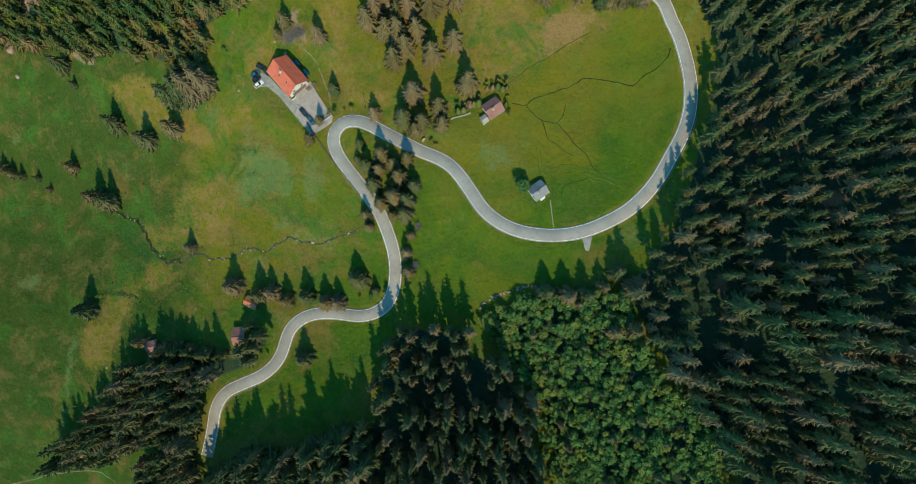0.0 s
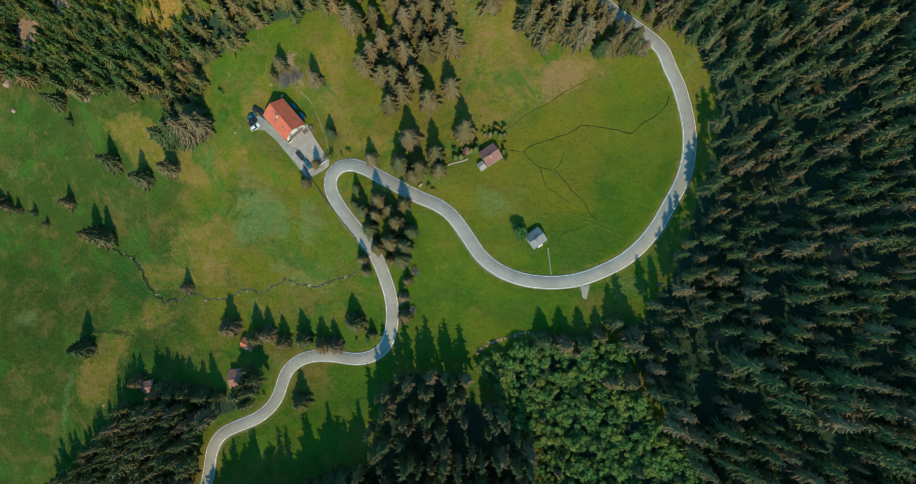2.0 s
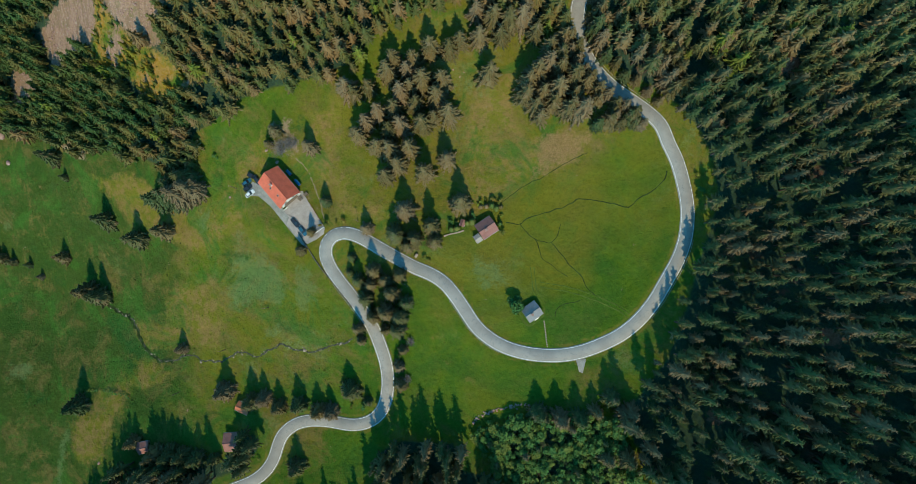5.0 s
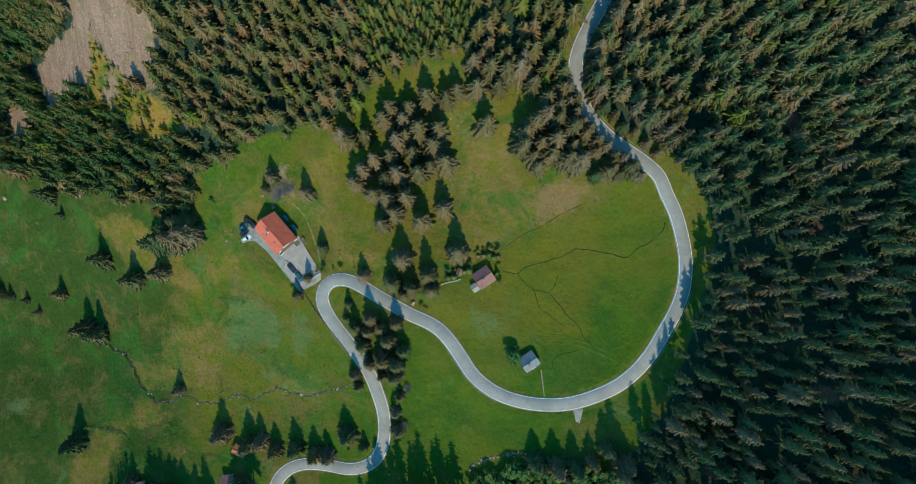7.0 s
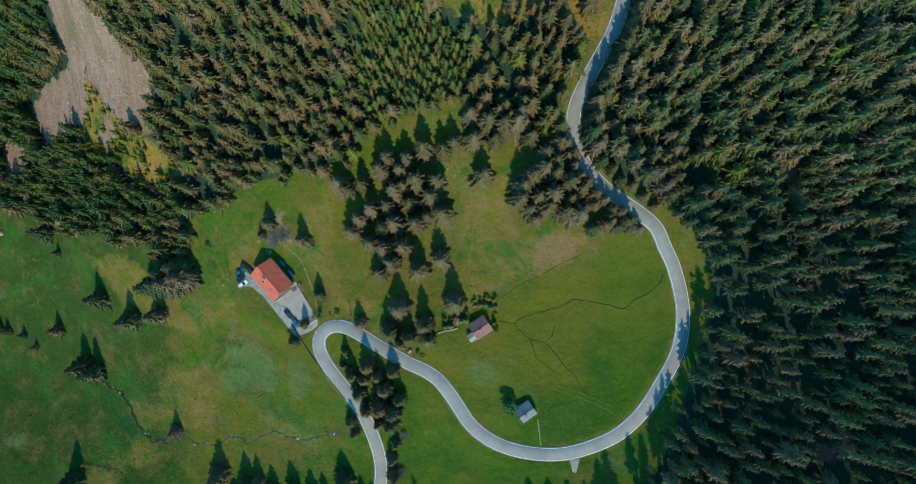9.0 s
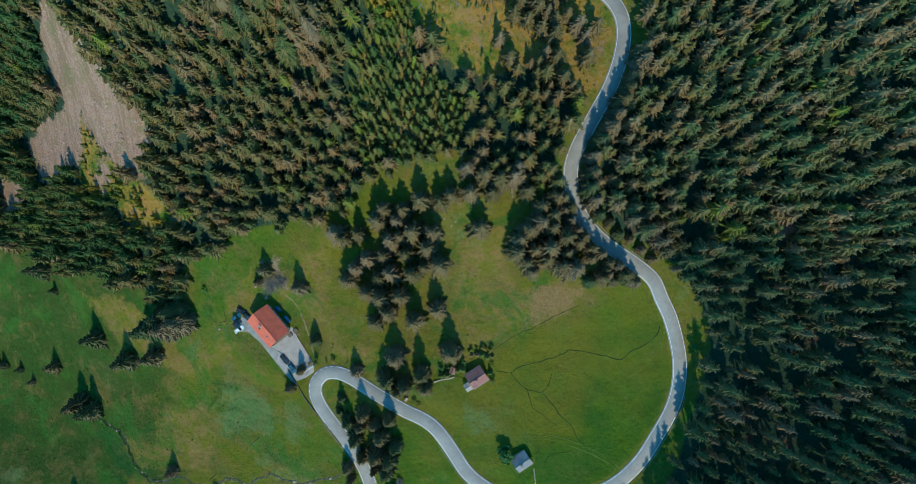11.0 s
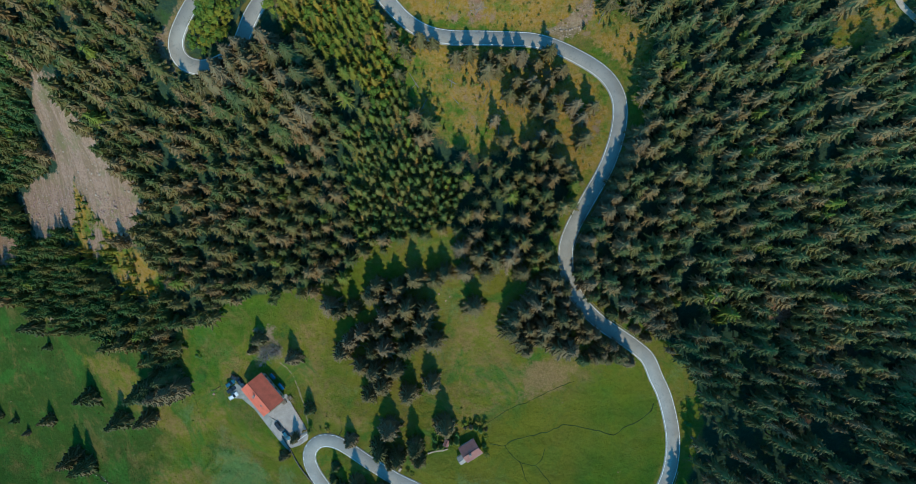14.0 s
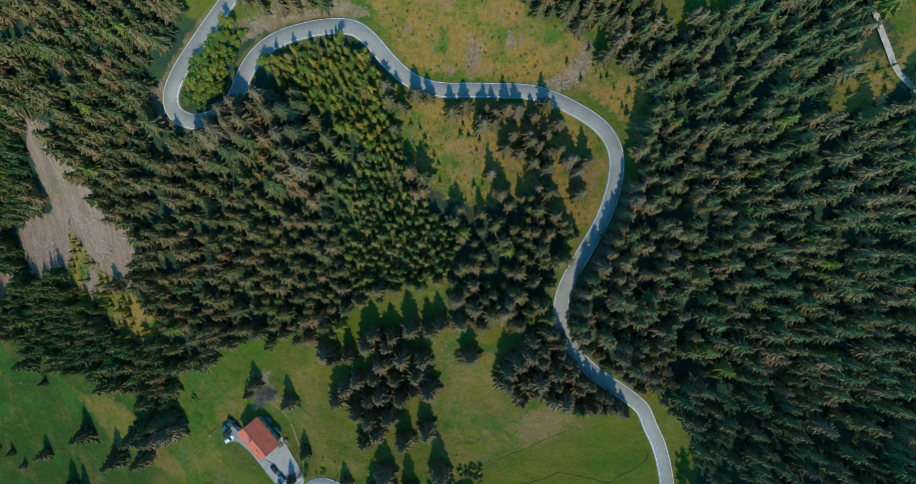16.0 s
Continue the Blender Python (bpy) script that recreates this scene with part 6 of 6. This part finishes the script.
guard_rail(EAST_FENCE, "thin steel guard rail on posts beside the shaded road", 4.0, 0.8)
guard_rail(road_side(sample_near(48, 131), sample_near(69, 107), -3.1), "steel guard rail beside the upper bend", 4.0)
guard_rail(road_side(sample_near(-48, 50), sample_near(-30, 25), 3.0), "grey steel guard rail along the road above the meadow", 4.0)
guard_rail(road_side(sample_near(2, 39), sample_near(27, 19), -3.0), "low steel guard rail on the outside of the curve", 4.0)
guard_rail(road_side(sample_near(71, 34), sample_near(86, 66), -3.0), "steel guard rail between road and forest", 4.0)
guard_rail(road_side(sample_near(-104, -54), sample_near(-76, -34), -3.0), "steel guard rail beside the lower road", 4.0)
guard_rail(road_side(sample_near(-63, 207), sample_near(-84, 200), 3.0), "steel guard rail round the upper hairpin", 4.0)


def dry_wall(points, label, wide=0.6, high=0.7, material=STONE_PALE):
    """A low wall of loose blocks."""
    spots = along(points, 0.8)
    x0, y0 = spots[0]
    e = thing("stone_wall", pose(x0, y0, gz(x0, y0)), label, "wall")
    r = random.Random(int(x0 * 7))
    for (x, y), (x2, y2) in zip(spots, spots[1:]):
        bm = box(0, 0, -0.4, 0.76, wide * r.uniform(0.7, 1.1), high * r.uniform(0.6, 1.1) + 0.4, 0.07)
        a = math.degrees(math.atan2(y2 - y, x2 - x)) + r.uniform(-8, 8)
        bmesh.ops.transform(bm, matrix=pose((x + x2) / 2 - x0, (y + y2) / 2 - y0, gz(x, y) - gz(x0, y0), 0, 0, a), verts=bm.verts[:])
        part("block", bm, material, e)
    return e


dry_wall(WALL, "low pale stone wall along the cottage garden")
sw = on_ground(SOUTH_WALL, 0.5)[0]
r = np.random.RandomState(91)
k = r.randint(0, len(sw), 70)
stone_field("wall_stones", sw[k, 0] + r.normal(0, 0.45, 70), sw[k, 1] + r.normal(0, 0.45, 70), r.lognormal(-0.25, 0.4, 70), STONE, "tumbled row of grey boulders along the meadow's edge", 92)
dry_wall(ROAD_WALL, "low dark stone wall along the hairpin's outer edge", 0.4, 0.7, STONE_DARK)
dry_wall(YARD_FENCE, "low stone kerb along the inn's yard", 0.35, 0.5, STONE)
dry_wall([(-66.5, 72.0), (-62.6, 69.6), (-57.6, 64.0), (-55.2, 61.2)], "low concrete kerb between yard and parking lane", 0.3, 0.45, CONCRETE)


def barrier(x, y, yaw, long):
    e = thing("road_barrier", pose(x, y, gz(x, y) + 0.1, 0, 0, yaw), "white painted barrier pole across the yard's entrance", "barrier")
    for px in (-long / 2, long / 2):
        part("post", box(px, 0, -0.4, 0.18, 0.18, 1.4, 0.02), PAINT, e)
    part("pole", tube((-long / 2, 0, 0.95), (long / 2, 0, 0.95), 0.09, n=8), PAINT, e)


barrier(-52.4, 64.9, 37, 4.6)


def pole(x, y, high):
    e = thing("utility_pole", pose(x, y, gz(x, y)), "slim wooden utility pole standing in the meadow", "pole", "utility poles")
    part("mast", tube((0, 0, -0.6), (0, 0, high), 0.15, 0.10, 8), WOOD, e)
    arm = part("crossarm", box(0, 0, high - 0.5, 1.4, 0.12, 0.12, 0.02), WOOD, e)
    for s in (-0.55, 0, 0.55):
        part("insulator", tube((s, 0, high - 0.38), (s, 0, high - 0.18), 0.05, 0.03, 6), PAINT, arm)


for x, y in ((-87.8, 82.5), (-96.6, 15.4), (-118.5, -3.8), (-75.6, 34.0), (-176.4, -57.2), (-36.6, 68.6)):
    pole(x, y, 8.0)


def shelter(x, y, yaw, sx, sy, high, material, name, label, category):
    """A small covered stack on posts."""
    e = thing(name, pose(x, y, gz(x, y), 0, 0, yaw), label, category)
    part("stack", box(0, 0, -0.3, sx * 0.9, sy * 0.9, high, 0.04), WOOD, e)
    bm = bmesh.new()
    bmesh.ops.create_grid(bm, x_segments=10, y_segments=6, size=0.5, matrix=Matrix.Diagonal((sx, sy, 1, 1)))
    for v in bm.verts:
        v.co.z = high - 0.22 + 0.08 * noise.noise(v.co * 1.7) - 0.5 * max(0, abs(v.co.x) / sx * 2 - 0.86) * 2 - 0.5 * max(0, abs(v.co.y) / sy * 2 - 0.8) * 2
    edge = bmesh.ops.extrude_face_region(bm, geom=bm.faces[:])
    for v in [g for g in edge["geom"] if isinstance(g, bmesh.types.BMVert)]:
        v.co.z += 0.06
    part("cover", bm, material, e)
    return e


shelter(-65.0, 88.2, -49, 2.6, 1.2, 2.0, BLUE_SHEET, "wood_stack", "wood stack under a bright blue sheet behind the inn", "wood stack")
shelter(-61.5, 84.3, -49, 3.0, 1.2, 2.1, BLUE_SHEET, "wood_stack", "long wood stack under a dark blue sheet behind the inn", "wood stack")
shelter(-13.4, 55.2, 60, 1.6, 1.0, 1.6, STONE_PALE, "wayside_stand", "small pale stand beside the road", "stand")


def table_set(x, y, yaw):
    e = thing("picnic_table", pose(x, y, gz(x, y) + 0.16, 0, 0, yaw), "weathered wooden picnic table with benches in the yard", "table", "tables by the inn")
    part("tabletop", box(0, 0, 0.70, 1.8, 0.75, 0.05, 0.01), WOOD, e)
    for s in (-1, 1):
        part("bench", box(0, s * 0.7, 0.42, 1.8, 0.28, 0.05, 0.01), WOOD, e)
        part("leg", box(s * 0.7, 0, 0, 0.08, 1.5, 0.70, 0.01), WOOD, e)


table_set(-58.3, 79.6, 40), table_set(-60.4, 78.0, 40)
e = thing("planter", pose(-66.4, 74.2, gz(-66.4, 74.2) + 0.1, 0, 0, 40), "white plastered planter box at the inn's corner", "planter")
part("box", box(0, 0, 0, 2.0, 0.9, 0.9, 0.04), PLASTER, e)
part("soil", box(0, 0, 0.86, 1.8, 0.7, 0.08), EARTH, e)


# ---- grass tussocks ----
def tussock(r):
    """A few upright blades, one metre across."""
    v, f = [], []
    for k in range(7):
        a, d = r.uniform(0, 6.28), r.uniform(0, 0.35)
        x, y, b = d * math.cos(a), d * math.sin(a), r.uniform(0, 3.14)
        v += [(x - 0.22 * math.cos(b), y - 0.22 * math.sin(b), -0.1), (x + 0.22 * math.cos(b), y + 0.22 * math.sin(b), -0.1), (x * 1.7, y * 1.7, r.uniform(0.35, 0.8))]
        f.append((3 * k, 3 * k + 1, 3 * k + 2))
    return np.array(v), np.array(f)


rng = random.Random(29)
TUFT_KINDS = [(*tussock(rng), *trunk_arrays(0.1, 0.02, 3)) for _ in range(5)]
WEST_MEADOW = [(-200, -60), (-210, 100), (-110, 88), (-84, 70), (-50, 44), (-36, 4), (-100, -2), (-140, -20)]
NORTH_MEADOW = [(-60, 92), (-46, 118), (-42, 78), (-8, 66), (26, 100), (26, 82), (6, 76), (-40, 70)]
TREE_SPOTS.append((-67.8, 81.8))
forest("grass_tussocks", fill([WEST_MEADOW, NORTH_MEADOW], 2.2, [], 0.14, 5.0, 61, 1.0, 0.95), TUFT_KINDS, 0.3, 0.9, [TUSSOCK, TUSSOCK], "rough grass tussocks on the grazed meadow", 62)


# ---- fallen trunks on the clearings ----
def fallen_trunk(x, y, turn, length, r):
    ends = [(x - math.cos(turn) * length / 2, y - math.sin(turn) * length / 2), (x + math.cos(turn) * length / 2, y + math.sin(turn) * length / 2)]
    a, b = [Vector((px, py, gz(px, py) + r * 0.8)) for px, py in ends]
    bm = tube(a, b, r, r * 0.5, 7)
    me = bpy.data.meshes.new("fallen_trunk")
    bm.to_mesh(me)
    bm.free()
    me.materials.append(TWIGS)
    tagged(new("fallen_trunk", me), "bleached bare spruce trunk lying on the clearing", "trunk", "fallen trunks on the clearings")


for x, y in ((15.4, 239.5), (19.6, 238.2), (36.6, 229.6), (33.0, 228.1), (48.9, 228.4), (51.2, 225.8), (57.9, 224.3), (56.2, 222.6), (27.5, 230.0)):
    fallen_trunk(x, y, 1.25 + 0.3 * math.sin(x * 3), 4.5, 0.17)
rng = random.Random(77)
for poly, n in ((CLEARING, 7), (CLEARING_NORTH, 12), (SPARSE, 8), (EAST_GAP, 2)):
    lx, ly = [q[0] for q in poly], [q[1] for q in poly]
    while n:
        x, y = rng.uniform(min(lx), max(lx)), rng.uniform(min(ly), max(ly))
        if inside(np.array([x]), np.array([y]), poly)[0] and near_road([x], [y])[0][0] > 8:
            fallen_trunk(x, y, rng.gauss(1.2, 0.6), rng.uniform(2.5, 7), rng.uniform(0.1, 0.18))
            n -= 1
